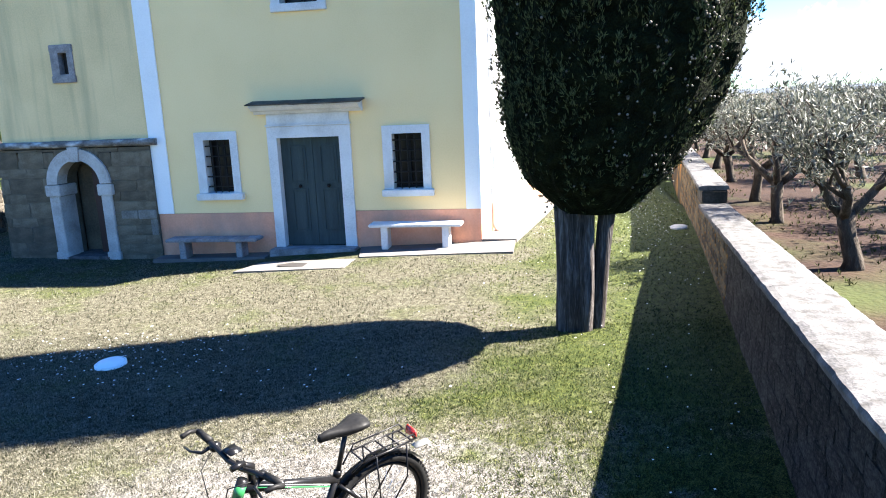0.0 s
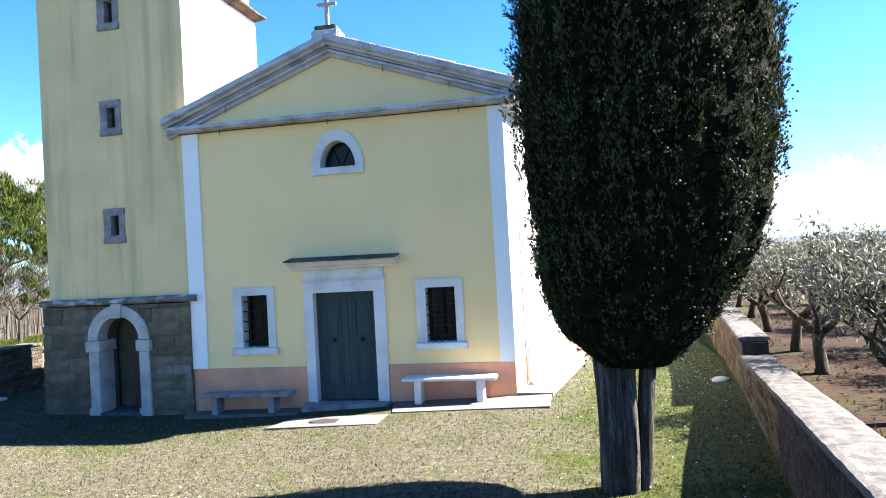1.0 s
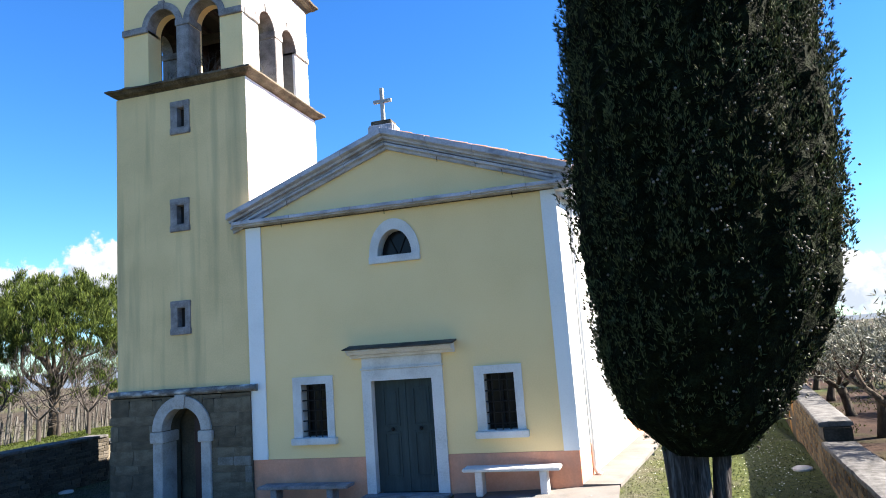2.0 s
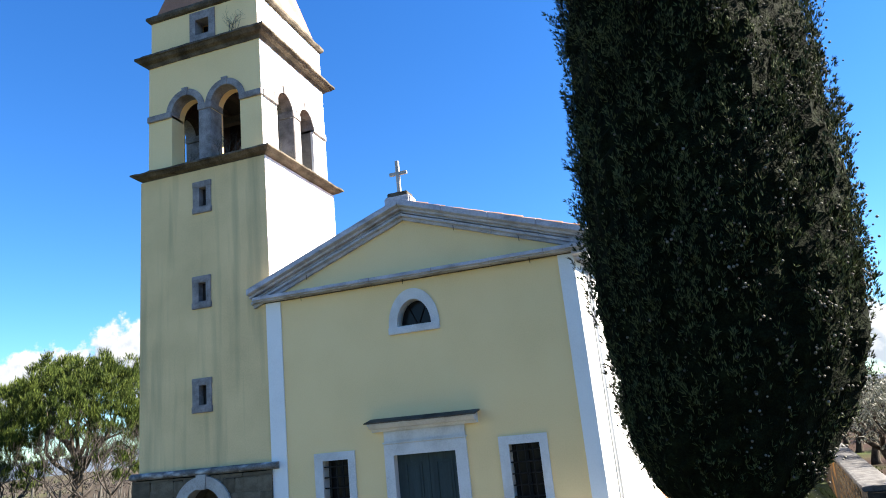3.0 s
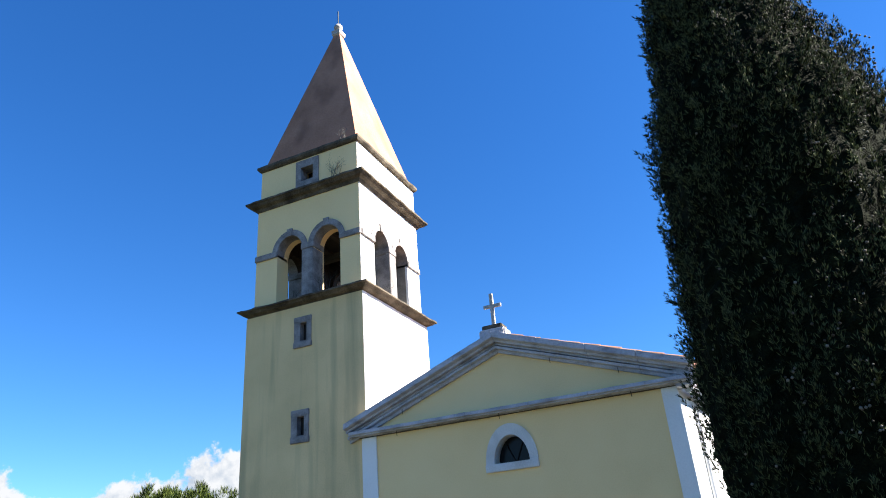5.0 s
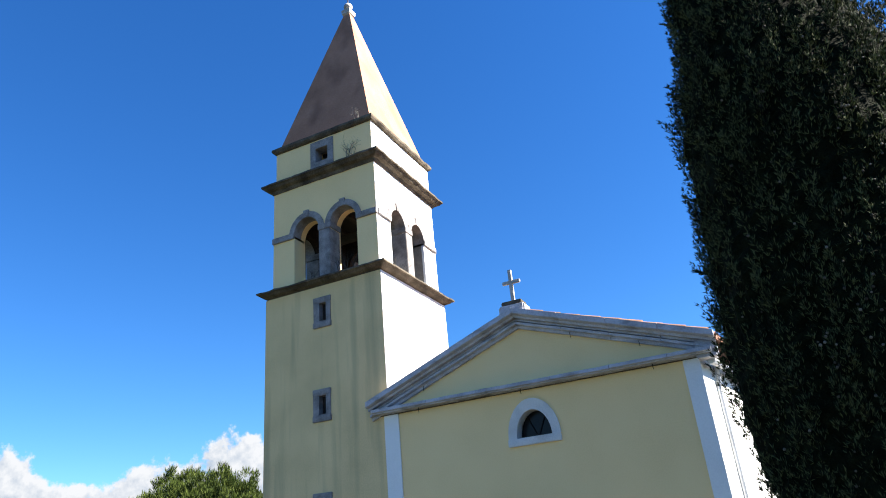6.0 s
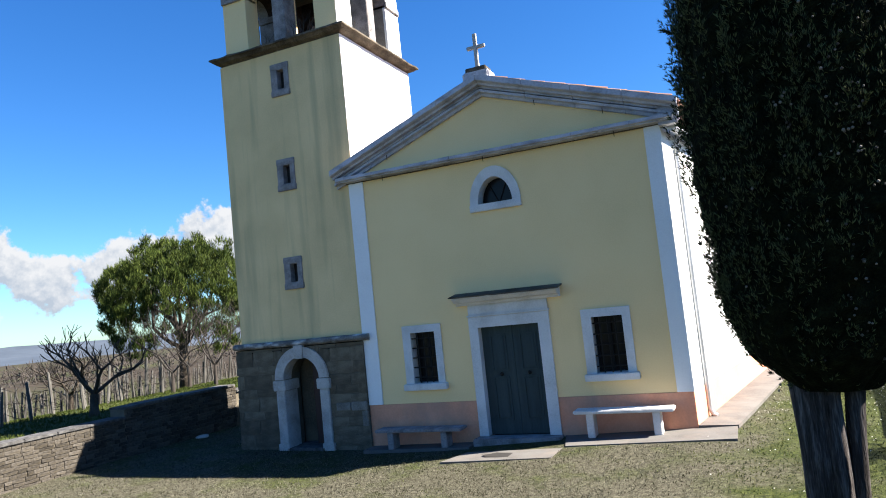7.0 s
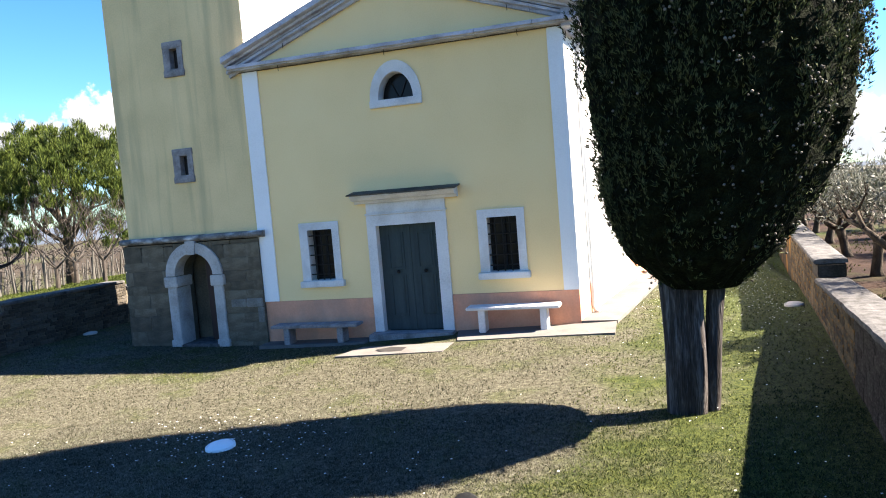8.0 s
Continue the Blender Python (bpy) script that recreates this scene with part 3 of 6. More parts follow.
def build_chapel():
    low = -0.35
    win_l, win_r = rect(-2.16, -1.50, 1.10, 2.25), rect(1.56, 2.24, 1.10, 2.25)
    lun = arch(0.03, 0.41, 4.52, 4.59, 0.57)
    outline = [(-3.22, 0.77), (3.23, 0.77), (3.23, 5.50), (3.3, 5.62), (0, 6.9), (-3.3, 5.62), (-3.22, 5.50)]
    upper = [(-3.22, 0.77), (-0.68, 0.77), (-0.68, 2.26), (0.70, 2.26), (0.70, 0.77)] + outline[1:]
    part("front_wall", plate(upper, [win_l, win_r, lun], 0.5), YELLOW, chapel, "smooth yellow plaster front wall")
    part("base_band", plate(rect(-3.225, -0.68, low, 0.766), [], 0.5, pose(0, -0.012, 0)), PINK, chapel, "salmon pink painted base")
    part("base_band", plate(rect(0.70, 3.235, low, 0.766), [], 0.5, pose(0, -0.012, 0)), PINK, chapel, "salmon pink painted base")
    # side and back walls; the right one runs outwards
    bm = bmesh.new()
    a, b = Vector((3.232, 0.0, low)), Vector((3.232 + SKEW * 11, 11, low))
    inw = Vector((-0.5, 0.09, 0))
    vs = [bm.verts.new(p) for p in (a, b, b + inw, a + inw)]
    up = [bm.verts.new(v.co + Vector((0, 0, 5.9))) for v in vs]
    for k in range(4):
        bm.faces.new((vs[k], vs[(k + 1) % 4], up[(k + 1) % 4], up[k]))
    bm.faces.new(up)
    bmesh.ops.recalc_face_normals(bm, faces=bm.faces[:])
    # yellow plaster given white: the sun's glare is in the colour
    part("side_wall", bm, WHITE, chapel, "yellow side wall coloured white for sun glare")
    bm = bmesh.new()
    out = Vector((0.006, -0.001, 0))
    vs = [bm.verts.new(p) for p in (a + out, b + out, b + inw * 0.2, a + inw * 0.2)]
    up = [bm.verts.new(v.co + Vector((0, 0, 0.766 - low))) for v in vs]
    for k in range(4):
        bm.faces.new((vs[k], vs[(k + 1) % 4], up[(k + 1) % 4], up[k]))
    bm.faces.new(up)
    bmesh.ops.recalc_face_normals(bm, faces=bm.faces[:])
    part("base_band", bm, PINK, chapel, "sunlit salmon pink base of the side wall")
    part("side_wall", box(-3.22, -2.75, 3.35, 11, low, 5.5), YELLOW, chapel)
    part("back_wall", box(-2.75, 4.5, 10.6, 11.0, low, 5.5), YELLOW, chapel)
    # unseen floor, in the colour of interior shade
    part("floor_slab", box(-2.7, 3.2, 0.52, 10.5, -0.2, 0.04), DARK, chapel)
    # pilasters
    for x0, x1 in ((-3.228, -2.88), (2.965, 3.25)):
        part("pilaster", box(x0, x1, -0.035, 0.0, 0.772, 5.472, 0.006), WHITE, chapel, "white painted flat pilaster")
    # horizontal cornice and the two raking cornices
    rng = random.Random(2)
    prof = [(0, 0.045), (0.05, 0.045), (0.05, 0.06), (0.2, 0.06), (0.2, 0.085), (0.25, 0.09), (0.25, 0.155), (0, 0.2)]
    cuts = [-3.42, -2.1, -0.75, 0.55, 1.7, 2.75, 3.5]
    for x0, x1 in zip(cuts, cuts[1:]):
        part("cornice", run(prof, (x0 + 0.004, 0, 5.445), (x1 - 0.004, 0, 5.445 + rng.uniform(-0.004, 0.004)), 0.005), RAKE, chapel, "moulded grey stone cornice block")
    # added dark strip: shading and stains of the cornice's underside
    part("cornice_fillet", box(-3.36, 3.42, -0.04, 0.0, 5.474, 5.488), CORNICE, chapel, "dark strip for underside shade and stains below the cornice")
    bed = [(0, 0), (0.07, 0), (0.08, 0.055), (0.16, 0.07), (0.16, 0.12), (0, 0.13)]
    crown_ = [(0, 0.145), (0.13, 0.145), (0.13, 0.185), (0.22, 0.19), (0.23, 0.235), (0.29, 0.245), (0.33, 0.262), (0.33, 0.37), (0, 0.4)]
    for a, b in (((-3.5, 0, 5.40), (0.0, 0, 6.71)), ((0.0, 0, 6.71), (3.6, 0, 5.48))):
        a, b = Vector(a), Vector(b)
        for k in range(4):
            p, q = a.lerp(b, k / 4 + 0.001), a.lerp(b, (k + 1) / 4 - 0.001)
            part("raking_cornice", run(crown_, p, q, 0.006), RAKE, chapel, "moulded grey stone raking cornice block")
            part("bed_moulding", run(bed, p, q, 0.005), RAKE, chapel, "grey stone moulding under the cornice")
    # solid dark strips that paint the shaded recess between the mouldings
    for x0, x1, z0, z1 in ((-3.44, -0.02, 5.522, 6.80), (0.02, 3.54, 6.80, 5.598)):
        part("cornice_joint", run([(0, 0), (0.155, 0), (0.155, 0.014), (0, 0.014)], (x0, 0, z0), (x1, 0, z1)), CORNICE, chapel, "dark strip for the shaded, stained recess in the raking cornice")
    for x, z in ((-2.35, 5.44), (-0.1, 5.44), (2.45, 5.44), (-2.2, 5.86), (1.05, 6.33), (2.3, 5.9)):
        part("drip_iron", tube([(x, -0.11, z + 0.06), (x + 0.008, -0.115, z - 0.045)], [0.008, 0.006], 5), IRON, chapel, "short rusty iron drip")
    # cornice return at the eaves and gutter along the side
    part("eave_return", run([(0, 0), (0.3, 0), (0.3, 0.3), (0, 0.34)], (3.24, 0.16, 5.44), (3.56, 0.16, 5.44)), RAKE, chapel)
    g0, g1 = Vector((3.42, 0.1, 5.42)), Vector((3.42 + SKEW * 11, 11, 5.42))
    part("gutter", tube([g0, g1], 0.07, 8), ZINC, chapel, "grey zinc gutter")
    pipe = [(3.46, 0.75, 5.4), (3.44, 0.78, 5.25), (3.40, 0.8, 5.0), (3.40, 0.8, 0.35), (3.45, 0.8, 0.24), (3.52, 0.78, 0.2)]
    part("downpipe", tube(pipe, 0.045, 8), ZINC, chapel, "grey zinc rainwater pipe")
    # roof
    for sx, x1, z1 in ((-1, -3.5, 5.72), (1, 3.62, 5.80)):
        bm = bmesh.new()
        k = SKEW * 11 if sx > 0 else 0
        top = [bm.verts.new(c) for c in ((0, -0.2, 7.02), (x1, -0.2, z1), (x1 + k, 11.2, z1 - (0.3 if k else 0)), (0, 11.2, 7.02))]
        bot = [bm.verts.new(v.co - Vector((0, 0, 0.1))) for v in top]
        bm.faces.new(top), bm.faces.new(bot[::-1])
        for q in range(4):
            bm.faces.new((top[q], top[(q + 1) % 4], bot[(q + 1) % 4], bot[q]))
        bmesh.ops.recalc_face_normals(bm, faces=bm.faces[:])
        part("roof", bm, TILE, chapel, "clay tiled roof slope")
    part("flashing", box(-3.32, -3.1, -0.16, 0.2, 5.80, 5.93, 0.01), CORNICE, chapel, "dark lead flashing block by the tower")
    # pedestal and cross
    part("pedestal", box(-0.27, 0.28, -0.30, 0.1, 6.98, 7.16, 0.03), RAKE, chapel, "weathered stone block on the gable")
    part("pedestal_cap", box(-0.21, 0.22, -0.26, 0.06, 7.16, 7.25, 0.015), CORNICE, chapel)
    bm = box(-0.02, 0.055, -0.17, -0.11, 7.24, 7.95, 0.008)
    box(-0.165, 0.215, -0.168, -0.112, 7.64, 7.71, 0.008, bm)
    part("cross", bm, STONE, chapel, "plain stone cross")
    # door surround, hood and step
    surround = [(-0.785, 0.09), (-0.60, 0.09), (-0.60, 2.18), (0.62, 2.18), (0.62, 0.09), (0.84, 0.09), (0.84, 2.39), (-0.785, 2.39)]
    part("door_surround", plate(surround, [], 0.3, pose(0, -0.05, 0)), FRAME, chapel, "white painted stone door surround")
    part("lintel_frieze", box(-0.775, 0.835, -0.045, 0.0, 2.43, 2.63, 0.006), FRAME, chapel)
    part("lintel_bead", box(-0.805, 0.86, -0.075, 0.0, 2.395, 2.432, 0.01), FRAME, chapel)
    hood = [(0, 0), (0.1, 0), (0.14, 0.05), (0.24, 0.07), (0.29, 0.12), (0.33, 0.13), (0.33, 0.16), (0, 0.22)]
    part("hood", run(hood, (-0.98, 0, 2.63), (1.10, 0, 2.63)), FRAME, chapel, "projecting stone hood over the door")
    part("hood_cover", run([(0, 0), (0.37, -0.055), (0.37, -0.035), (0, 0.03)], (-1.03, 0, 2.85), (1.15, 0, 2.84), 0.014), CORNICE, chapel, "thin dark slab on the hood")
    part("door_step", box(-0.84, 0.88, -0.32, 0.1, -0.2, 0.085, 0.02), SLIT_STONE, chapel, "worn stone door step")
    # the two door leaves
    for side, x0, x1 in ((-1, -0.60, 0.008), (1, 0.014, 0.62)):
        leaf = part("door_leaf", box(x0, x1, 0.13, 0.18, 0.09, 2.18), DOOR, chapel, "dark green painted panelled door leaf")
        inner = (x0 + 0.16, x1 - 0.12) if side < 0 else (x0 + 0.15, x1 - 0.12)
        for z0, z1 in ((1.30, 2.02), (0.36, 1.20)):
            frame_ = plate(rect(inner[0], inner[1], z0, z1), [rect(inner[0] + 0.03, inner[1] - 0.03, z0 + 0.03, z1 - 0.03)], 0.02, pose(0, 0.112, 0))
            part("panel_moulding", frame_, DOOR, leaf)
            part("panel", box(inner[0] + 0.05, inner[1] - 0.05, 0.12, 0.135, z0 + 0.05, z1 - 0.05, 0.006), DOOR, leaf)
        bm = bmesh.new()
        bmesh.ops.create_uvsphere(bm, u_segments=10, v_segments=8, radius=0.035, matrix=pose((inner[0] + inner[1]) / 2 + side * -0.02, 0.09, 1.25))
        part("door_knob", bm, IRON, leaf, "round black iron knob", True)
    part("door_stop", box(-0.012, 0.034, 0.115, 0.14, 0.09, 2.18, 0.004), DOOR, chapel)
    # barred windows
    for cx, (x0, x1) in ((-1.83, (-2.10, -1.56)), (1.90, (1.62, 2.18))):
        w = part("window", plate(rect(x0 - 0.18, x1 + 0.15, 1.165, 2.34), [rect(x0, x1, 1.17, 2.19)], 0.32, pose(0, -0.035, 0)), FRAME, chapel, "white stone framed barred window")
        part("sill", box(x0 - 0.22, x1 + 0.2, -0.11, 0.02, 1.035, 1.162, 0.012), FRAME, w)
        part("glass", box(x0, x1, 0.26, 0.27, 1.17, 2.19), GLASS, w)
        part("casement", plate(rect(x0, x1, 1.17, 2.19), [rect(x0 + 0.05, cx - 0.02, 1.22, 2.14), rect(cx + 0.02, x1 - 0.05, 1.22, 2.14)], 0.04, pose(0, 0.215, 0)), IRON, w)
        for k in range(3):
            x = x0 + (x1 - x0) * (k + 1) / 4
            part("bar", tube([(x, 0.02, 1.17), (x, 0.02, 2.19)], 0.0135, 6), IRON, w)
        for k in range(5):
            z = 1.17 + 1.02 * (k + 0.6) / 5.2
            part("bar", tube([(x0 - 0.01, 0.02, z), (x1 + 0.01, 0.02, z)], 0.0135, 6), IRON, w)
    # lunette
    w = part("lunette_window", ring(0.0, 4.585, 0.355, 0.525, 0.505, 0.72, 0.3, pose(0.033, -0.03, 0)), FRAME, chapel, "half-round window in a white stone frame")
    part("sill", box(-0.50, 0.555, -0.06, 0.1, 4.44, 4.582, 0.01), FRAME, w)
    part("glass", plate(arch(0.033, 0.35, 4.57, 4.59, 0.5), [], 0.01, pose(0, 0.25, 0)), GLASS, w)
    for a in (58, 122):
        part("glazing_bar", tube([(0.033, 0.235, 4.59), (0.033 + 0.36 * math.cos(radians(a)), 0.235, 4.59 + 0.5 * math.sin(radians(a)))], 0.012, 6), IRON, w)
    part("hub", tube([(0.033, 0.225, 4.59), (0.033, 0.245, 4.59)], 0.05, 10), IRON, w)


build_chapel()

# ---- bell tower ----
tower = thing("bell_tower", "square yellow bell tower with stone base and terracotta spire", "bell tower")
TX0, TX1, TY1 = -6.47, -3.13, 3.34


def build_tower():
    # stone base with the arched doorway
    front = [(-6.66, -0.4), (-5.28, -0.4), (-5.28, 1.43)] + [(-4.81 - 0.47 * math.cos(math.pi * k / 16), 1.43 + 0.47 * math.sin(math.pi * k / 16)) for k in range(17)]
    front += [(-4.34, -0.4), (-3.21, -0.4), (-3.21, 2.13), (-6.53, 2.13)]
    part("stone_base", plate(front, [], 0.55, pose(0, -0.07, 0)), MORTAR, tower, "grey sandstone base of the tower")
    part("stone_base", box(-6.62, -6.0, 0.48, TY1 + 0.1, -0.4, 2.13), BASE_STONE, tower)
    part("stone_base", box(-3.7, -3.24, 0.52, TY1 + 0.1, -0.4, 2.13), BASE_STONE, tower)
    part("stone_base", box(-6.0, -3.7, TY1 - 0.5, TY1 + 0.1, -0.4, 2.13), BASE_STONE, tower)
    # ceiling coloured near black for the shade within the doorway
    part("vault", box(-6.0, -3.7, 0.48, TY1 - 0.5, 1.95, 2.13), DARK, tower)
    part("doorway_floor", box(-5.3, -4.32, -0.15, 0.9, -0.3, -0.06, 0.01), COPING, tower, "worn stone threshold")
    part("door_leaf", box(-4.79, -4.30, 0.30, 0.36, -0.05, 1.93), MAROON, tower, "dark red wooden door leaf standing ajar")
    part("inner_pier", box(-5.36, -5.02, 0.62, 1.2, -0.1, 1.93), BASE_STONE, tower)
    # dressed surround
    part("arch_ring", ring(-4.81, 1.42, 0.47, 0.70, 0.47, 0.70, 0.3, pose(0, -0.13, 0)), STONE, tower, "pale stone arch ring")
    key = plate([(-4.90, 1.86), (-4.72, 1.86), (-4.69, 2.15), (-4.93, 2.15)], [], 0.2, pose(0, -0.16, 0))
    part("keystone", key, STONE, tower)
    for x0, x1 in ((-5.50, -5.27), (-4.35, -4.12)):
        part("jamb", box(x0, x1, -0.13, 0.35 if x0 < -5 else 0.12, -0.12, 1.18, 0.012), STONE, tower, "pale dressed stone jamb")
        part("impost", box(x0 - 0.05, x1 + 0.05, -0.16, 0.37 if x0 < -5 else 0.14, 1.182, 1.405, 0.014), STONE, tower)
        part("jamb_foot", box(x0 - 0.03, x1 + 0.03, -0.15, 0.2, -0.25, 0.03, 0.012), STONE, tower)
    # rounded string course
    prof = [(0, 0)] + [(0.05 + 0.09 * math.sin(a), 0.07 - 0.07 * math.cos(a)) for a in (math.pi * k / 8 for k in range(9))] + [(0, 0.14)]
    part("string_course", run(prof, (-6.60, -0.02, 2.134), (-3.05, -0.02, 2.134), 0.008), BAND, tower, "rounded stone string course with flaking paint")
    part("string_course", box(-6.62, TX0, 0.0, TY1 + 0.1, 2.136, 2.27, 0.03), CORNICE, tower)
    # shaft with three slit windows
    slits = [(-5.09, -4.61, 3.41, 4.10), (-5.06, -4.59, 5.63, 6.33), (-5.02, -4.54, 7.81, 8.54)]
    holes = [rect((a + b) / 2 - 0.095 + 0.02, (a + b) / 2 + 0.095 + 0.02, c + 0.14, d - 0.14) for a, b, c, d in slits]
    part("shaft", plate(rect(TX0, TX1 - 0.012, 2.27, 8.84), [rect(h[0][0] - 0.05, h[1][0] + 0.05, h[0][1] - 0.05, h[2][1] + 0.05) for h in holes], 0.5), TOWER_YELLOW, tower, "weathered yellow plaster shaft with dark streaks")
    part("shaft_side", box(TX0, TX0 + 0.5, 0.5, TY1, 2.27, 8.84), TOWER_YELLOW, tower)
    # east side is yellow too; white here paints in the sunlight
    part("shaft_side", box(TX1 - 0.5, TX1, 0.004, TY1, 2.271, 8.839), WHITE, tower, "yellow shaft side coloured white for sun glare")
    part("shaft_side", box(TX0 + 0.5, TX1 - 0.5, TY1 - 0.5, TY1, 2.27, 8.84), TOWER_YELLOW, tower)
    for (a, b, c, d), h in zip(slits, holes):
        w = part("slit_window", plate(rect(a, b, c, d), [h], 0.16, pose(0, -0.025, 0)), SLIT_STONE, tower, "narrow slit window in a grey stone frame")
        part("sill", box(a - 0.015, b + 0.015, -0.045, 0.02, c - 0.02, c + 0.12, 0.012), SLIT_STONE, w)
        part("lintel", box(a - 0.01, b + 0.01, -0.035, 0.02, d - 0.13, d + 0.012, 0.012), SLIT_STONE, w)
        # dark sheet in the slit, put there as the shade behind it
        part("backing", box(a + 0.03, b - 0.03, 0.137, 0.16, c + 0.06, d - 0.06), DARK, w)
    # cornices
    low = [(0, 8.80), (0.05, 8.80), (0.08, 8.86), (0.2, 8.9), (0.26, 8.95), (0.3, 8.96), (0.3, 9.0), (0.02, 9.08)]
    part("cornice", moulding(-6.33, -3.2, 0.08, 3.26, [(0.0 + o * 0.96, z) for o, z in low]), CORNICE, tower, "weathered moulded stone cornice")
    mid = [(0, 11.80), (0.04, 11.80), (0.08, 11.87), (0.18, 11.91), (0.23, 11.97), (0.26, 11.98), (0.26, 12.03), (0.0, 12.12)]
    part("cornice", moulding(-6.27, -3.2, 0.06, 3.22, mid), CORNICE, tower, "weathered moulded stone cornice")
    part("cornice", moulding(-6.22, -3.22, 0.04, 3.18, [(0, 13.02), (0.06, 13.04), (0.1, 13.1), (0.1, 13.17), (0, 13.22)]), CORNICE, tower, "narrow stone cornice")
    # belfry: four walls with two arches each
    bx0, bx1, by0, by1 = -6.29, -3.18, 0.03, 3.17
    zb, zs = 9.06, 10.41
    arches = [arch(0.0 + c, 0.39, 9.12, zs, 0.43) for c in (-0.505, 0.595)]
    half = (bx1 - bx0) / 2
    # back and left walls get dark stone to paint the belfry's inner shade
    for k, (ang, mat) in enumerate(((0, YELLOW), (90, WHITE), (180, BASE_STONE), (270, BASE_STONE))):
        m = pose((bx0 + bx1) / 2, (by0 + by1) / 2, 0, 0, 0, ang) @ pose(0, -half, 0)
        hw = half if k in (0, 2) else half - 0.452
        arcs = arches if k in (0, 2) else [arch(c, 0.36, 9.12, zs, 0.40) for c in (-0.54, 0.50)]
        left = -half + 0.004 if k == 1 else -half + 0.452 if k == 2 else -hw
        right = half - 0.012 if k == 0 else half if k == 1 else hw
        # k == 1 is yellow plaster coloured white for direct sun
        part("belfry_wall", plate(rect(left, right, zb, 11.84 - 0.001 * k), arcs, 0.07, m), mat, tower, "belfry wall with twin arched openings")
        # all but the front depth is darker than its wall, as painted shade
        part("belfry_wall_core", plate(rect(left + 0.002, right - 0.002, zb, 11.838 - 0.001 * k), arcs, 0.38, m @ pose(0, 0.07, 0)), mat if k == 0 else PALE_BLOCK if k == 1 else INNER, tower, "depth of the openings, coloured darker for shade except in front")
        # added lining whose dark colour is the shade inside
        part("inner_lining", plate(rect(-half + 0.47, half - 0.47, zb + 0.05, 11.3), [[(x, max(z, zb + 0.06)) for x, z in arc] for arc in arcs], 0.02, m @ pose(0, 0.452, 0)), INNER, tower, "inner lining coloured dark brown for the belfry's shade")
        cs = (-0.505, 0.595) if k in (0, 2) else (-0.54, 0.50)
        r = 0.39 if k in (0, 2) else 0.36
        rz = 0.43 if k in (0, 2) else 0.40
        for c in cs:
            part("arch_ring", ring(c, zs, r - 0.004, r + 0.15, rz - 0.004, rz + 0.15, 0.3, m @ pose(0, -0.03, 0)), SLIT_STONE, tower, "pale stone arch ring")
            part("keystone", plate([(c - 0.06, zs + rz - 0.02), (c + 0.06, zs + rz - 0.02), (c + 0.08, zs + rz + 0.19), (c - 0.08, zs + rz + 0.19)], [], 0.1, m @ pose(0, -0.05, 0)), SLIT_STONE, tower)
        mid_ = sum(cs) / 2
        bm = box(mid_ - 0.165, mid_ + 0.165, -0.04, 0.4, 9.1, 10.34, 0.012)
        bm.transform(m)
        part("mullion_pier", bm, SLIT_STONE, tower, "pale stone middle pier")
        edge = half
        for x0, x1 in ((-edge - 0.02, cs[0] - r), (mid_ - 0.19, mid_ + 0.19), (cs[1] + r, edge + 0.02)):
            if k in (1, 3):
                x0, x1 = max(x0, -edge + 0.035), min(x1, edge - 0.035)
            bm = box(x0, x1, -0.05, 0.42, 10.345, 10.50, 0.01)
            bm.transform(m)
            part("impost_band", bm, SLIT_STONE, tower)
    # floor and ceiling, coloured near black for the same inner shade
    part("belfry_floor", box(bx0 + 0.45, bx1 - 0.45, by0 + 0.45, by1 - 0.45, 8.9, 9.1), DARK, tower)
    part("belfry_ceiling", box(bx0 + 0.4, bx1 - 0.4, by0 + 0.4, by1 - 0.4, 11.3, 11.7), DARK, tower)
    for x in (-5.5, -4.8, -4.1):
        part("beam", box(x - 0.08, x + 0.08, 0.45, 2.8, 11.2, 11.42, 0.01), TWIG, tower, "old wooden bell beam")
    part("beam", box(-5.9, -3.6, 1.4, 1.6, 10.6, 10.78, 0.01), TWIG, tower)
    bell = bmesh.new()
    prof = [(0.02, 10.6), (0.12, 10.58), (0.17, 10.5), (0.2, 10.25), (0.26, 10.05), (0.34, 9.95)]
    rows = [[bell.verts.new((-4.4 + r * math.cos(a), 1.5 + r * math.sin(a), z)) for a in (2 * math.pi * i / 16 for i in range(16))] for r, z in prof]
    for a, b in zip(rows, rows[1:]):
        for i in range(16):
            bell.faces.new((a[i], b[i], b[(i + 1) % 16], a[(i + 1) % 16]))
    part("bell", bell, IRON, tower, "dark bronze bell", True)
    part("louvre", box(-5.42, -5.3, 1.2, 1.3, 9.1, 10.4), POST, tower)
    # attic, spire and finial
    part("attic_wall", plate(rect(-6.22, -3.222, 12.05, 13.1), [rect(-4.98, -4.48, 12.28, 12.81)], 0.4, pose(0, 0.04, 0)), YELLOW, tower, "low yellow attic wall")
    # sunny attic side: white replaces the yellow to show sun glare
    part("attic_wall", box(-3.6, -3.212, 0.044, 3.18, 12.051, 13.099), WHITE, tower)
    part("attic_wall", box(-6.22, -5.8, 0.44, 3.18, 12.05, 13.1), TOWER_YELLOW, tower)
    part("attic_wall", box(-5.8, -3.6, 2.8, 3.18, 12.05, 13.1), TOWER_YELLOW, tower)
    w = part("attic_window", plate(rect(-5.08, -4.37, 12.16, 12.97), [rect(-4.92, -4.54, 12.34, 12.75)], 0.3, pose(0, 0.01, 0)), SLIT_STONE, tower, "small square stone-framed window")
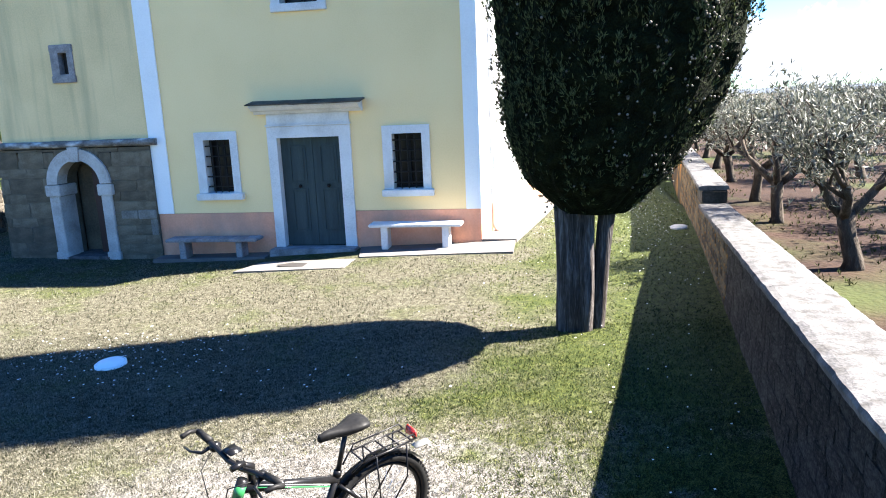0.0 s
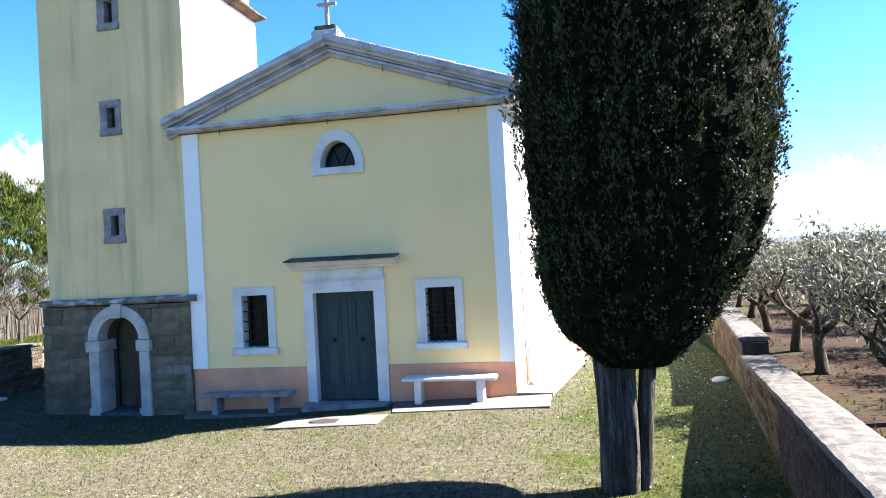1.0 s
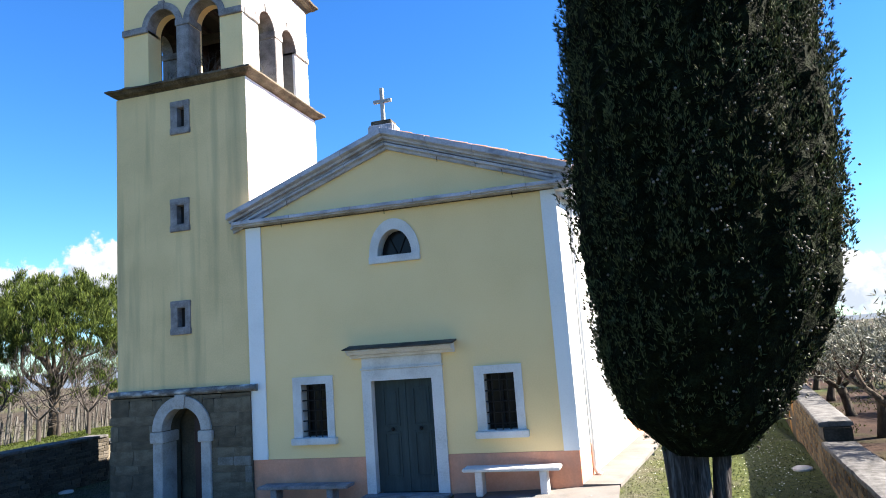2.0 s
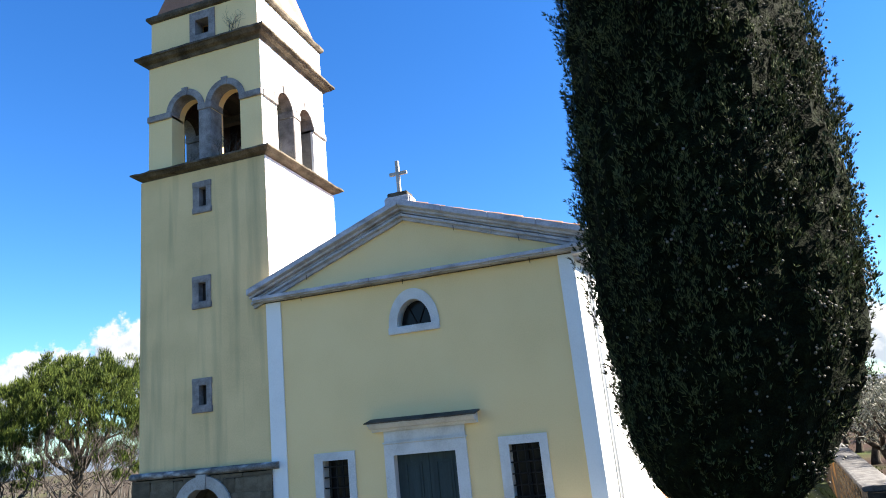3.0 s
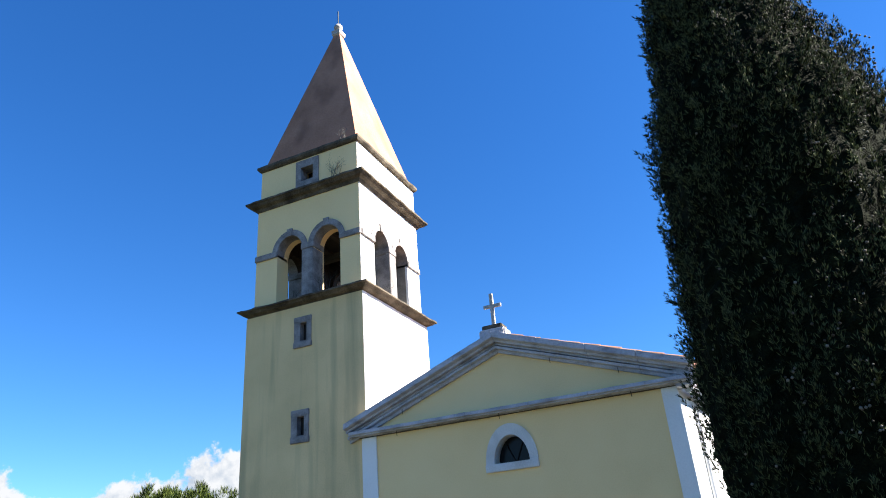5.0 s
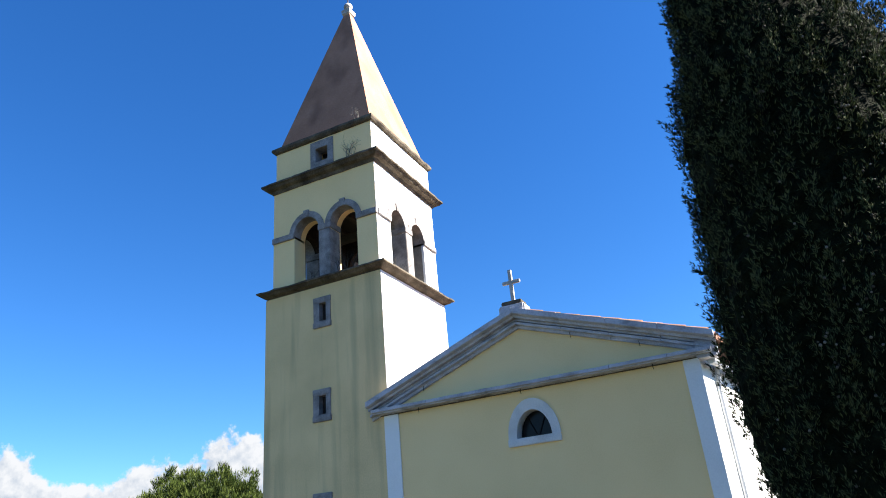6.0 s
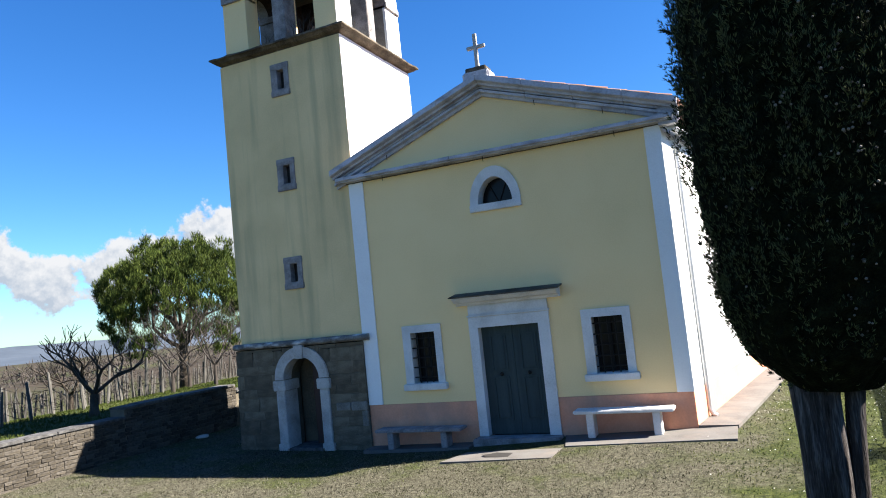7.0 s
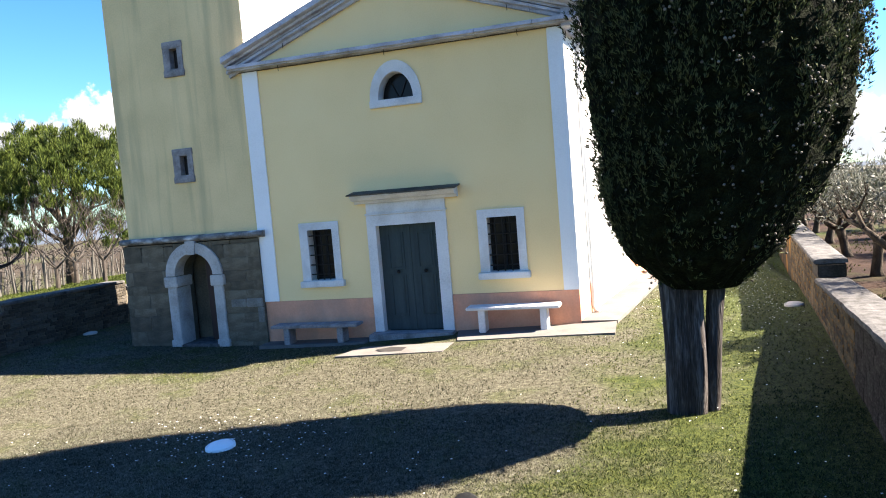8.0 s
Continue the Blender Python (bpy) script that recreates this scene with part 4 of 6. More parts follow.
    # dark sheet that stands for the unlit room behind the window
    part("backing", box(-5.0, -4.4, 0.46, 0.48, 12.2, 12.9), DARK, w)
    bm = bmesh.new()
    base = [bm.verts.new(c) for c in ((-6.16, 0.1, 13.2), (-3.26, 0.1, 13.2), (-3.26, 3.12, 13.2), (-6.16, 3.12, 13.2))]
    top = [bm.verts.new((-4.72 + a, 1.61 + b, 18.5)) for a, b in ((-0.09, -0.09), (0.09, -0.09), (0.09, 0.09), (-0.09, 0.09))]
    for k in range(4):
        bm.faces.new((base[k], base[(k + 1) % 4], top[(k + 1) % 4], top[k]))
    bm.faces.new(top), bm.faces.new(base[::-1])
    part("spire", bm, SPIRE, tower, "steep terracotta coloured pyramid spire")
    part("finial_base", moulding(-4.82, -4.62, 1.51, 1.71, [(0, 18.4), (0.05, 18.45), (0.06, 18.6), (0.0, 18.66)]), STONE, tower)
    bm = bmesh.new()
    bmesh.ops.create_uvsphere(bm, u_segments=14, v_segments=10, radius=0.14, matrix=pose(-4.72, 1.61, 18.8))
    part("finial", bm, STONE, tower, "pale stone ball", True)
    part("finial_rod", tube([(-4.72, 1.61, 18.9), (-4.72, 1.61, 19.5)], 0.02, 6), IRON, tower)


build_tower()

# ---- paving by the chapel ----
bm = bmesh.new()
vs = [bm.verts.new(c) for c in ((3.24, -0.045, 0.20), (3.88, -0.045, 0.196), (3.9 + SKEW * 11, 11, 0.21), (3.24 + SKEW * 11, 11, 0.22))]
lo = [bm.verts.new(v.co - Vector((0, 0, 0.25))) for v in vs]
bm.faces.new(vs), bm.faces.new(lo[::-1])
for k in range(4):
    bm.faces.new((vs[k], vs[(k + 1) % 4], lo[(k + 1) % 4], lo[k]))
bmesh.ops.recalc_face_normals(bm, faces=bm.faces[:])
tagged(part("pavement", bm, CONCRETE), "pale concrete strip along the side wall", "pavement", kind="structure")
tagged(part("pavement", plate([(1.12, -0.93), (3.87, -1.03), (3.86, -0.05), (0.9, -0.02)], [], 0.25, Matrix(((1, 0, 0, 0), (0, 0, 1, 0), (0.036, -1, 0, 0.038), (0, 0, 0, 1)))), CONCRETE),
       "pale concrete strip under the bench", "pavement", kind="structure")
tagged(part("pavement", plate([(-3.2, -0.45), (-0.86, -0.5), (-0.86, -0.02), (-3.2, -0.02)], [], 0.25, Matrix(((1, 0, 0, 0), (0, 0, 1, 0), (0.02, -1, 0, 0.0), (0, 0, 0, 1)))), CONCRETE),
       "dim concrete strip under the bench", "pavement", kind="structure")
slab = tagged(part("doorstep_slab", plate([(-0.95, -1.64), (1.06, -1.66), (1.08, -0.98), (-0.70, -0.94)], [], 0.2, Matrix(((1, 0, 0, 0), (0, 0, 1, 0), (0.036, -1, 0, 0.018), (0, 0, 0, 1)))), CONCRETE),
       "large flat paving slab before the door", "slab")
rng_damp = random.Random(8)
bm = bmesh.new()
bm.faces.new([bm.verts.new((0.12 + (0.34 + 0.16 * rng_damp.random()) * math.cos(a), -1.3 + (0.09 + 0.12 * rng_damp.random()) * math.sin(a), 0.023)) for a in (2 * math.pi * i / 18 for i in range(18))])
part("damp_stain", bm, DARK, slab, "dark damp stain on the slab").location.z = 0.004


# ---- benches ----
def build_bench(x0, x1, z0, top, label, mat, feet):
    b = thing("bench", label, "bench", "stone benches at the chapel", at=pose((x0 + x1) / 2, -0.3, z0))
    h = (x1 - x0) / 2
    part("seat", box(-h, h, -0.2, 0.17, top - 0.06, top, 0.015), mat, b)
    for f in feet:
        part("leg", box(f - 0.065, f + 0.065, -0.15, 0.13, -0.02, top - 0.063, 0.012), mat, b)
    return b


build_bench(1.20, 2.92, 0.12, 0.46, "pale stone slab bench on two stone legs", FRAME, (-0.58, 0.56))
build_bench(-2.87, -1.0, -0.09, 0.43, "mossy dark stone slab bench on two legs", SLIT_STONE, (-0.62, 0.55))

# ---- boundary walls ----
def wall_x(y):
    """The inner face of the lawn's long wall."""
    return 7.0 + 0.12 * y


def wall_top(y):
    """The coping's height: it falls away from the yard's entrance, with one step up."""
    return 0.97 - 0.05 * (max(y, -13.0) + 1.2) if y < -1.2 else 1.25


def coping(y, e):
    """One rough coping stone with an uneven top and worn edges."""
    bm = bmesh.new()
    n = max(4, int((e - y) / 0.07))
    across = ((-0.02, -0.068), (-0.03, -0.03), (-0.018, -0.008), (0.03, 0.002), (0.12, 0.004), (0.21, 0.0), (0.30, 0.003), (0.38, 0.0), (0.425, -0.012), (0.435, -0.068))
    rows = []
    for k in range(n + 1):
        v = y + (e - y) * k / n
        row = []
        for o, z in across:
            p = Vector((wall_x(v) + o, v, wall_top(min(v, e - 0.01)) + z))
            q = noise.noise(p * 4.0) * 0.008 + noise.noise(p * 13.0) * 0.007 + noise.noise(p * 31.0) * 0.004
            row.append(bm.verts.new((p.x + (q * 0.7 if abs(o - 0.2) > 0.15 else 0), v, p.z + q * 0.6)))
        rows.append(row)
    for a, b in zip(rows, rows[1:]):
        for i in range(len(across) - 1):
            bm.faces.new((a[i], a[i + 1], b[i + 1], b[i]))
        bm.faces.new((a[-1], a[0], b[0], b[-1]))
    bm.faces.new(rows[0][::-1]), bm.faces.new(rows[-1])
    bmesh.ops.recalc_face_normals(bm, faces=bm.faces[:])
    return bm


def build_long_wall():
    w = thing("wall_east", "long grey and ochre rubble wall with pale stone coping", "wall", kind="structure")
    y0, ys, y1 = -26.0, -1.2, 24.0
    for a, b in ((y0, -13.0), (-13.0, ys), (ys, y1)):
        ta, tb = wall_top(a), wall_top(b - 0.01)
        bm = bmesh.new()
        vs = [bm.verts.new(c) for c in ((wall_x(a) + 0.04, a, -0.2), (wall_x(a) + 0.40, a, -0.2), (wall_x(b) + 0.40, b, -0.2), (wall_x(b) + 0.04, b, -0.2))]
        up = [bm.verts.new((v.co.x, v.co.y, (ta if v.co.y == a else tb) - 0.07)) for v in vs]
        bm.faces.new(up)
        for k in range(4):
            bm.faces.new((vs[k], vs[(k + 1) % 4], up[(k + 1) % 4], up[k]))
        bmesh.ops.recalc_face_normals(bm, faces=bm.faces[:])
        part("core", bm, GREY_WALL if b <= ys else OCHRE_WALL, w, "rubble masonry with remains of lime wash" if b <= ys else "rubble masonry with orange blotches")
        rng = random.Random(5)
        y = a
        while y < b - 0.05:
            e = min(b, y + rng.uniform(1.6, 3.4))
            part("coping_stone", coping(y + 0.004, e - 0.003), COPING, w, smooth=False)
            y = e
    # end block of the higher stretch
    part("end_block", box(wall_x(ys) + 0.02, wall_x(ys) + 0.405, ys - 0.03, ys + 0.3, 0.975, 1.178, 0.015), RUBBLE, w, "dark cut stone at the step of the wall")
    rng = random.Random(11)
    # dark grey stones on the near stretch, lighter ochre ones beyond
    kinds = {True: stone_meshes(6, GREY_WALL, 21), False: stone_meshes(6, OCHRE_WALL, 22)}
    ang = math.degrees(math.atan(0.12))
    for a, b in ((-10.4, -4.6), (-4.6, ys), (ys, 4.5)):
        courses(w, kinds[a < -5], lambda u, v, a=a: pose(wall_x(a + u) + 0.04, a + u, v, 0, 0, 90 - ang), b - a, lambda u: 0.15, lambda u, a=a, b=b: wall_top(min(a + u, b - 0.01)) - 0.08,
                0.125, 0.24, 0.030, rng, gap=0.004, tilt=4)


build_long_wall()


def build_field_wall():
    w = thing("wall_west", "dry stone retaining wall below the vineyard", "wall", kind="structure")
    rng = random.Random(7)
    meshes = stone_meshes(5, RUBBLE, 31)
    for a, b, top in ((-9, -0.9, 0.88), (-0.9, 2.9, 1.1), (2.9, 12.0, 0.92)):
        part("core", box(-9.75, -9.3, a, b, -0.6, top - 0.06), MORTAR, w)
        y = a
        while y < b - 0.05:
            e = min(b, y + rng.uniform(0.5, 0.9))
            part("coping_stone", box(-9.8, -9.24, y + 0.005, e - 0.005, top - 0.058, top + rng.uniform(0, 0.015), 0.012), COPING, w)
            y = e
    for a, b, top in ((-4.6, -0.9, 0.82), (-0.9, 2.9, 1.04)):
        courses(w, meshes, lambda u, v, a=a: pose(-9.3, a + u, v, 0, 0, 90), b - a, lambda u: -0.2, lambda u, top=top: top, 0.082, 0.24, 0.05, rng, gap=0.006, tilt=4)


build_field_wall()

# stones of the tower's base
rng_stone = random.Random(17)
base_meshes = stone_meshes(5, BASE_STONE, 41)
for u0, u1, z0 in ((0.0, 1.30, -0.3), (2.28, 3.385, -0.3), (1.30, 1.62, 1.9), (1.96, 2.28, 1.9)):
    courses(tower, base_meshes, lambda u, v, u0=u0: pose(-6.6 + u0 + u, -0.072, v), u1 - u0, lambda u, z0=z0: z0, lambda u: 2.12, 0.25, 0.66, 0.022, rng_stone, gap=0.004)
for x0, x1, z0, z1 in ((-3.98, -3.62, 0.70, 0.86), (-3.61, -3.23, 0.69, 0.87), (-3.36, -3.22, 0.36, 0.68)):
    part("dressed_block", box(x0, x1, -0.105, -0.06, z0, z1, 0.012), PALE_BLOCK, tower, "pale dressed stone block")

# ---- cypress ----
PROFILE = ((1.42, -0.02, 0.35), (1.5, -0.2, 0.58), (1.85, -0.62, 1.0), (2.3, -0.80, 1.33), (2.7, -0.87, 1.57), (3.1, -0.92, 1.72), (3.8, -0.93, 1.78), (5.2, -0.9, 1.82),
           (6.0, -0.86, 1.82), (6.9, -0.82, 1.73), (7.5, -0.70, 1.58), (8.0, -0.6, 1.36), (9.0, -0.46, 1.0), (10.2, -0.25, 0.7), (11.3, 0.15, 0.3))


def cypress_edge(z):
    zs = [p[0] for p in PROFILE]
    return float(np.interp(z, zs, [p[1] for p in PROFILE])), float(np.interp(z, zs, [p[2] for p in PROFILE]))


def build_cypress():
    base = (4.88, -5.12, 0.13)
    tree = thing("cypress_tree", "tall dark cypress with dense crown and grey trunk", "tree", at=pose(*base))
    rng = np.random.default_rng(3)
    # core: solid hull, coloured dark for the shade between the sprays
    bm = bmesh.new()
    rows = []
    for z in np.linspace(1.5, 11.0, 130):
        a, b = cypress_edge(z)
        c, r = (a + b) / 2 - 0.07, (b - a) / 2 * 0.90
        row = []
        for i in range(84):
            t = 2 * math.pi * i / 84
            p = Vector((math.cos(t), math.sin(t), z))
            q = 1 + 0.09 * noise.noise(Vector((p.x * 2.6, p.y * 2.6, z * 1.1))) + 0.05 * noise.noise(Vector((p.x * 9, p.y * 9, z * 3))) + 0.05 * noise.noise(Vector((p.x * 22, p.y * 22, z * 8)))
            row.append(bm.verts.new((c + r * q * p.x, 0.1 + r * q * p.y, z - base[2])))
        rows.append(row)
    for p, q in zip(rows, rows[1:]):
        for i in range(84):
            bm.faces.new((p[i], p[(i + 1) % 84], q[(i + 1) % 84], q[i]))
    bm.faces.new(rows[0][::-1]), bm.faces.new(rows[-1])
    part("inner_crown", bm, CYPRESS_CORE, tree, "solid core coloured dark as the crown's inner shade")
    # foliage in upright flame-shaped sprays
    sprays, per = 3900, 16
    zc = rng.uniform(1.5, 11.0, sprays)
    tc = np.where(rng.random(sprays) < 0.8, rng.uniform(-1.25 * np.pi, 0.25 * np.pi, sprays), rng.uniform(0.25 * np.pi, 0.75 * np.pi, sprays))
    edges = np.array([cypress_edge(v) for v in zc])
    c, r = edges.mean(1) - 0.07, (edges[:, 1] - edges[:, 0]) / 2
    lump = np.array([noise.noise(Vector((math.cos(a) * 2.6, math.sin(a) * 2.6, v * 1.1))) for a, v in zip(tc, zc)])
    rc = r * (0.925 + 0.09 * lump) * rng.uniform(0.94, 1.03, sprays)
    foot = np.stack([c + rc * np.cos(tc), 0.1 + rc * np.sin(tc), zc - base[2]], 1)
    out = np.stack([np.cos(tc), np.sin(tc), 0 * tc], 1)
    axis = out * rng.uniform(0.02, 0.24, (sprays, 1)) + np.array([0, 0, 1.0]) + rng.normal(0, 0.12, (sprays, 3))
    axis /= np.linalg.norm(axis, axis=1, keepdims=True)
    tall = rng.uniform(0.22, 0.5, sprays) * np.clip(0.55 + (zc - 1.45) * 0.6, 0.4, 1)
    h = rng.random((sprays, per)) ** 0.9
    thick = 0.06 * (1.05 - h) ** 0.7 * np.clip(h * 5, 0.5, 1)
    around = rng.normal(0, 1, (sprays, per, 3))
    around /= np.linalg.norm(around, axis=2, keepdims=True)
    places = (foot[:, None] + axis[:, None] * (h * tall[:, None])[:, :, None] + around * thick[:, :, None]).reshape(-1, 3)
    ways = (axis[:, None] * 1.0 + around * 0.42 + out[:, None] * 0.12).reshape(-1, 3)
    crown = leaves("crown", places, ways, 0.054, 0.0075, CYPRESS, rng, 7, 0.34)
    crown.parent = tree
    # loose sprays that break the outline
    pick = rng.choice(sprays, 110, replace=False)
    far = (foot[pick][:, None] + (axis[pick] * 0.6 + out[pick] * 0.8)[:, None] * (rng.random((110, 14, 1)) * 0.2)).reshape(-1, 3)
    stray = leaves("stray_sprays", far, np.repeat(axis[pick] + out[pick], 14, axis=0), 0.06, 0.013, CYPRESS, rng, 6, 0.45)
    stray.parent = tree
    # cones, singly and in bunches, mostly on the sunny side
    sunny = np.cos(tc) * 0.9 - np.sin(tc) * 0.35 + rng.normal(0, 0.45, sprays)
    single = np.flatnonzero(sunny > 0.0)[:520]
    bunch = np.flatnonzero(sunny > 0.55)[-170:]
    spots = [foot[single] + axis[single] * (tall[single] * rng.random(len(single)))[:, None] + out[single] * 0.09]
    for b_ in bunch:
        q = int(rng.integers(4, 11))
        spots.append(foot[b_] + axis[b_] * tall[b_] * rng.random((q, 1)) + out[b_] * 0.1 + rng.normal(0, 0.035, (q, 3)))
    keep = np.concatenate(spots)
    ico = bmesh.new()
    bmesh.ops.create_icosphere(ico, subdivisions=1, radius=0.0135)
    ball = np.array([tuple(v.co) for v in ico.verts])
    f = np.array([[v.index for v in fc.verts] for fc in ico.faces])
    ico.free()
    verts = keep[:, None] + ball[None] * rng.uniform(0.7, 1.15, (len(keep), 1, 1))
    faces = (f[None] + len(ball) * np.arange(len(keep))[:, None, None]).reshape(-1, 3)
    cones = sheet("cone_growth", verts.reshape(-1, 3), faces, CONES, True)
    cones.parent = tree
    tagged(cones, "small grey round cones", kind="stuff")
    # furrowed stems that have grown together, with a dark split between two of them
    for name, dx, dy, r0, r1, lean, label in (("trunk", -0.135, 0.03, 0.155, 0.175, -0.01, "grey furrowed main trunk"), ("side_stem", -0.005, -0.06, 0.085, 0.10, 0.05, "pale grey stem grown against the trunk"),
                                              ("side_stem", 0.125, 0.03, 0.072, 0.10, 0.17, "slim grey stem leaning out from the trunk")):
        bm = bmesh.new()
        rows = []
        for k in range(34):
            u = k / 33
            rad = (r0 + (r1 - r0) * u) * (1 + 0.16 * max(0, 1 - u * 9) ** 2)
            cx, cy, hz = dx + lean * u + 0.012 * math.sin(u * 7 + dx * 9), dy + 0.008 * math.cos(u * 9), -0.12 + 2.1 * u
            row = []
            for i in range(26):
                a = 2 * math.pi * i / 26
                q = 1 + 0.13 * noise.noise(Vector((math.cos(a) * 2.2 + dx * 20, math.sin(a) * 2.2, hz * 0.9))) + 0.09 * noise.noise(Vector((math.cos(a) * 6 + dx * 20, math.sin(a) * 6, hz * 1.6)))
                row.append(bm.verts.new((cx + rad * q * math.cos(a), cy + rad * q * math.sin(a), hz)))
            rows.append(row)
        for p, q in zip(rows, rows[1:]):
            for i in range(26):
                bm.faces.new((p[i], p[(i + 1) % 26], q[(i + 1) % 26], q[i]))
        bm.faces.new(rows[0][::-1]), bm.faces.new(rows[-1])
        part(name, bm, BARK, tree, label, True)


build_cypress()


# ---- trees beyond the walls ----
def grow(bm, start, way, length, radius, depth, rng, tips, bend=0.35, forks=3, shrink=0.68, up=0.25, sides=6):
    """A branch with its forks; the ends go into tips."""
    pts, rad = [Vector(start)], [radius]
    d = Vector(way).normalized()
    for k in range(3):
        d = (d + Vector((rng.uniform(-1, 1), rng.uniform(-1, 1), rng.uniform(-0.6, 1) * 0.8)) * bend * 0.5 + Vector((0, 0, up * 0.2))).normalized()
        pts.append(pts[-1] + d * length / 3)
        rad.append(radius * (1 - 0.12 * (k + 1)))
    tube(pts, rad, max(3, sides), bm, 0.08)
    if depth <= 1:
        tips.extend(pts[1:])
    if depth == 0:
        return
    for k in range(forks):
        turn = Vector((rng.uniform(-1, 1), rng.uniform(-1, 1), rng.uniform(-0.35, 0.8)))
        grow(bm, pts[-1] if k < forks - 1 else pts[2], d * 0.7 + turn * 0.95, length * shrink * rng.uniform(0.8, 1.15), radius * 0.58, depth - 1, rng, tips, bend, forks, shrink, up, sides - 1)


def build_olive(seed, at):
    rng, nr = random.Random(seed), np.random.default_rng(seed)
    tree = thing("olive_tree", "gnarled olive tree with thin silver-green leaves", "tree", "olive grove", at=at)
    bm, tips = bmesh.new(), []
    lean = rng.uniform(-0.2, 0.2)
    tube([(0, 0, -0.1), (0.03, 0, 0.12), (lean * 0.5, 0.03, 0.5), (lean, 0.02, 0.85)], [0.19, 0.13, 0.11, 0.13], 9, bm, 0.14)
    for k in range(4):
        a = 2 * math.pi * (k + rng.uniform(-0.25, 0.25)) / 4
        grow(bm, (lean, 0.02, 0.78), (math.cos(a), math.sin(a), 0.75), 0.85, 0.085, 3, rng, tips, 0.5, 3, 0.66, 0.3)
    part("trunk", bm, OLIVE_BARK, tree, "dark twisted trunk and limbs", True)
    tips = np.array([tuple(t) for t in tips if t.z > 0.9])
    idx = nr.integers(0, len(tips), 2200)
    places = tips[idx] + nr.normal(0, 0.20, (2200, 3)) + np.array([0, 0, 0.06])
    ways = nr.normal(0, 0.5, (2200, 3)) + np.array([0, 0, 0.7])
    crown = leaves("crown", places, ways, 0.115, 0.020, OLIVE_LEAF, nr, 4, 0.55)
    crown.parent = tree
    shoot_at = tips[nr.integers(0, len(tips), 260)]
    shoots = bmesh.new()
    for p in shoot_at[:90]:
        d = Vector((p[0] * 0.25, p[1] * 0.25, 1)).normalized()
        tube([p, Vector(p) + d * rng.uniform(0.25, 0.6)], [0.006, 0.002], 3, shoots)
    tagged(part("shoot_growth", shoots, TWIG, tree, "thin upright olive shoots"), kind="stuff")
    return tree


OLIVES = ((8.95, -1.7), (9.1, 2.4), (9.5, 5.4), (9.9, 9.4), (10.4, 13.6), (10.9, 18.0), (11.4, 22.5), (13.2, 1.0), (13.4, 5.2), (13.6, 9.6), (14.0, 14.0), (14.6, 18.6), (15.0, 23.5),
          (18.0, 8.4), (18.2, 13.0), (18.8, 18.0), (19.2, 23.0), (19.8, 29.0), (23.0, 16.0), (23.6, 21.5), (24.2, 27.0), (25.0, 33.0), (12.2, 29.0), (13.0, 35.0),
          (20.4, 36.0), (28.5, 24.0), (29.5, 31.0), (30.5, 39.0), (16.0, 41.0), (9.3, 28.0), (24.0, 44.0), (12.5, -4.4))
olive_kinds = []
for n, (x, y) in enumerate(OLIVES):
    m = pose(x, y, ground_z(x, y), 0, 0, 57 * n)
    if n < 4:
        olive_kinds.append(build_olive(100 + n, m))
    else:
        o = copy_thing(olive_kinds[(n * 7) % 4], m)
        k = 0.9 + 0.06 * ((n * 5) % 6)
        o.scale = (k, k, k * (0.95 + 0.04 * (n % 4)))


def build_pine(at):
    rng, nr = random.Random(9), np.random.default_rng(9)
    tree = thing("stone_pine", "broad green umbrella pine with rounded crown", "tree", at=at)
    tree.scale = (0.90, 0.90, 1.04)
    bm, tips = bmesh.new(), []
    tube([(0, 0, -0.3), (0.05, 0, 0.8), (-0.05, 0.05, 1.6), (0.05, 0, 2.4)], [0.3, 0.24, 0.22, 0.2], 10, bm, 0.08)
    for k in range(9):
        a = 2 * math.pi * (k + rng.uniform(-0.3, 0.3)) / 9
        rise = 0.35 + 0.9 * (k % 3) / 2
        grow(bm, (0, 0, 1.7 + 0.3 * (k % 3)), (math.cos(a), math.sin(a), rise), 1.75, 0.10, 2, rng, tips, 0.35, 3, 0.62, 0.3)
    part("trunk", bm, OLIVE_BARK, tree, "dark trunk and spreading limbs", True)
    centres = []
    while len(centres) < 640:
        p = Vector((rng.uniform(-1, 1), rng.uniform(-1, 1), rng.uniform(-0.75, 1)))
        lim = 1.0 + 0.16 * noise.noise(p * 2.3)
        if 0.62 * lim < p.length < lim and (p.z > -0.15 or rng.random() < 0.4 and p.xy.length > 0.55):
            centres.append((p.x * 3.75, p.y * 3.75, 3.5 + p.z * 2.85))
    centres = np.array(centres)
    n = 32000
    idx = nr.integers(0, len(centres), n)
    off = nr.normal(0, 1, (n, 3))
    off /= np.linalg.norm(off, axis=1, keepdims=True)
    places = centres[idx] + off * np.array([0.24, 0.24, 0.26]) * nr.uniform(0.2, 1, (n, 1))
    crown = leaves("crown", places, off * 0.45 + np.array([0, 0, 1.0]), 0.20, 0.015, PINE_LEAF, nr, 6, 0.22)
    crown.parent = tree


build_pine(pose(-18.6, 10.4, ground_z(-18.6, 10.4)))


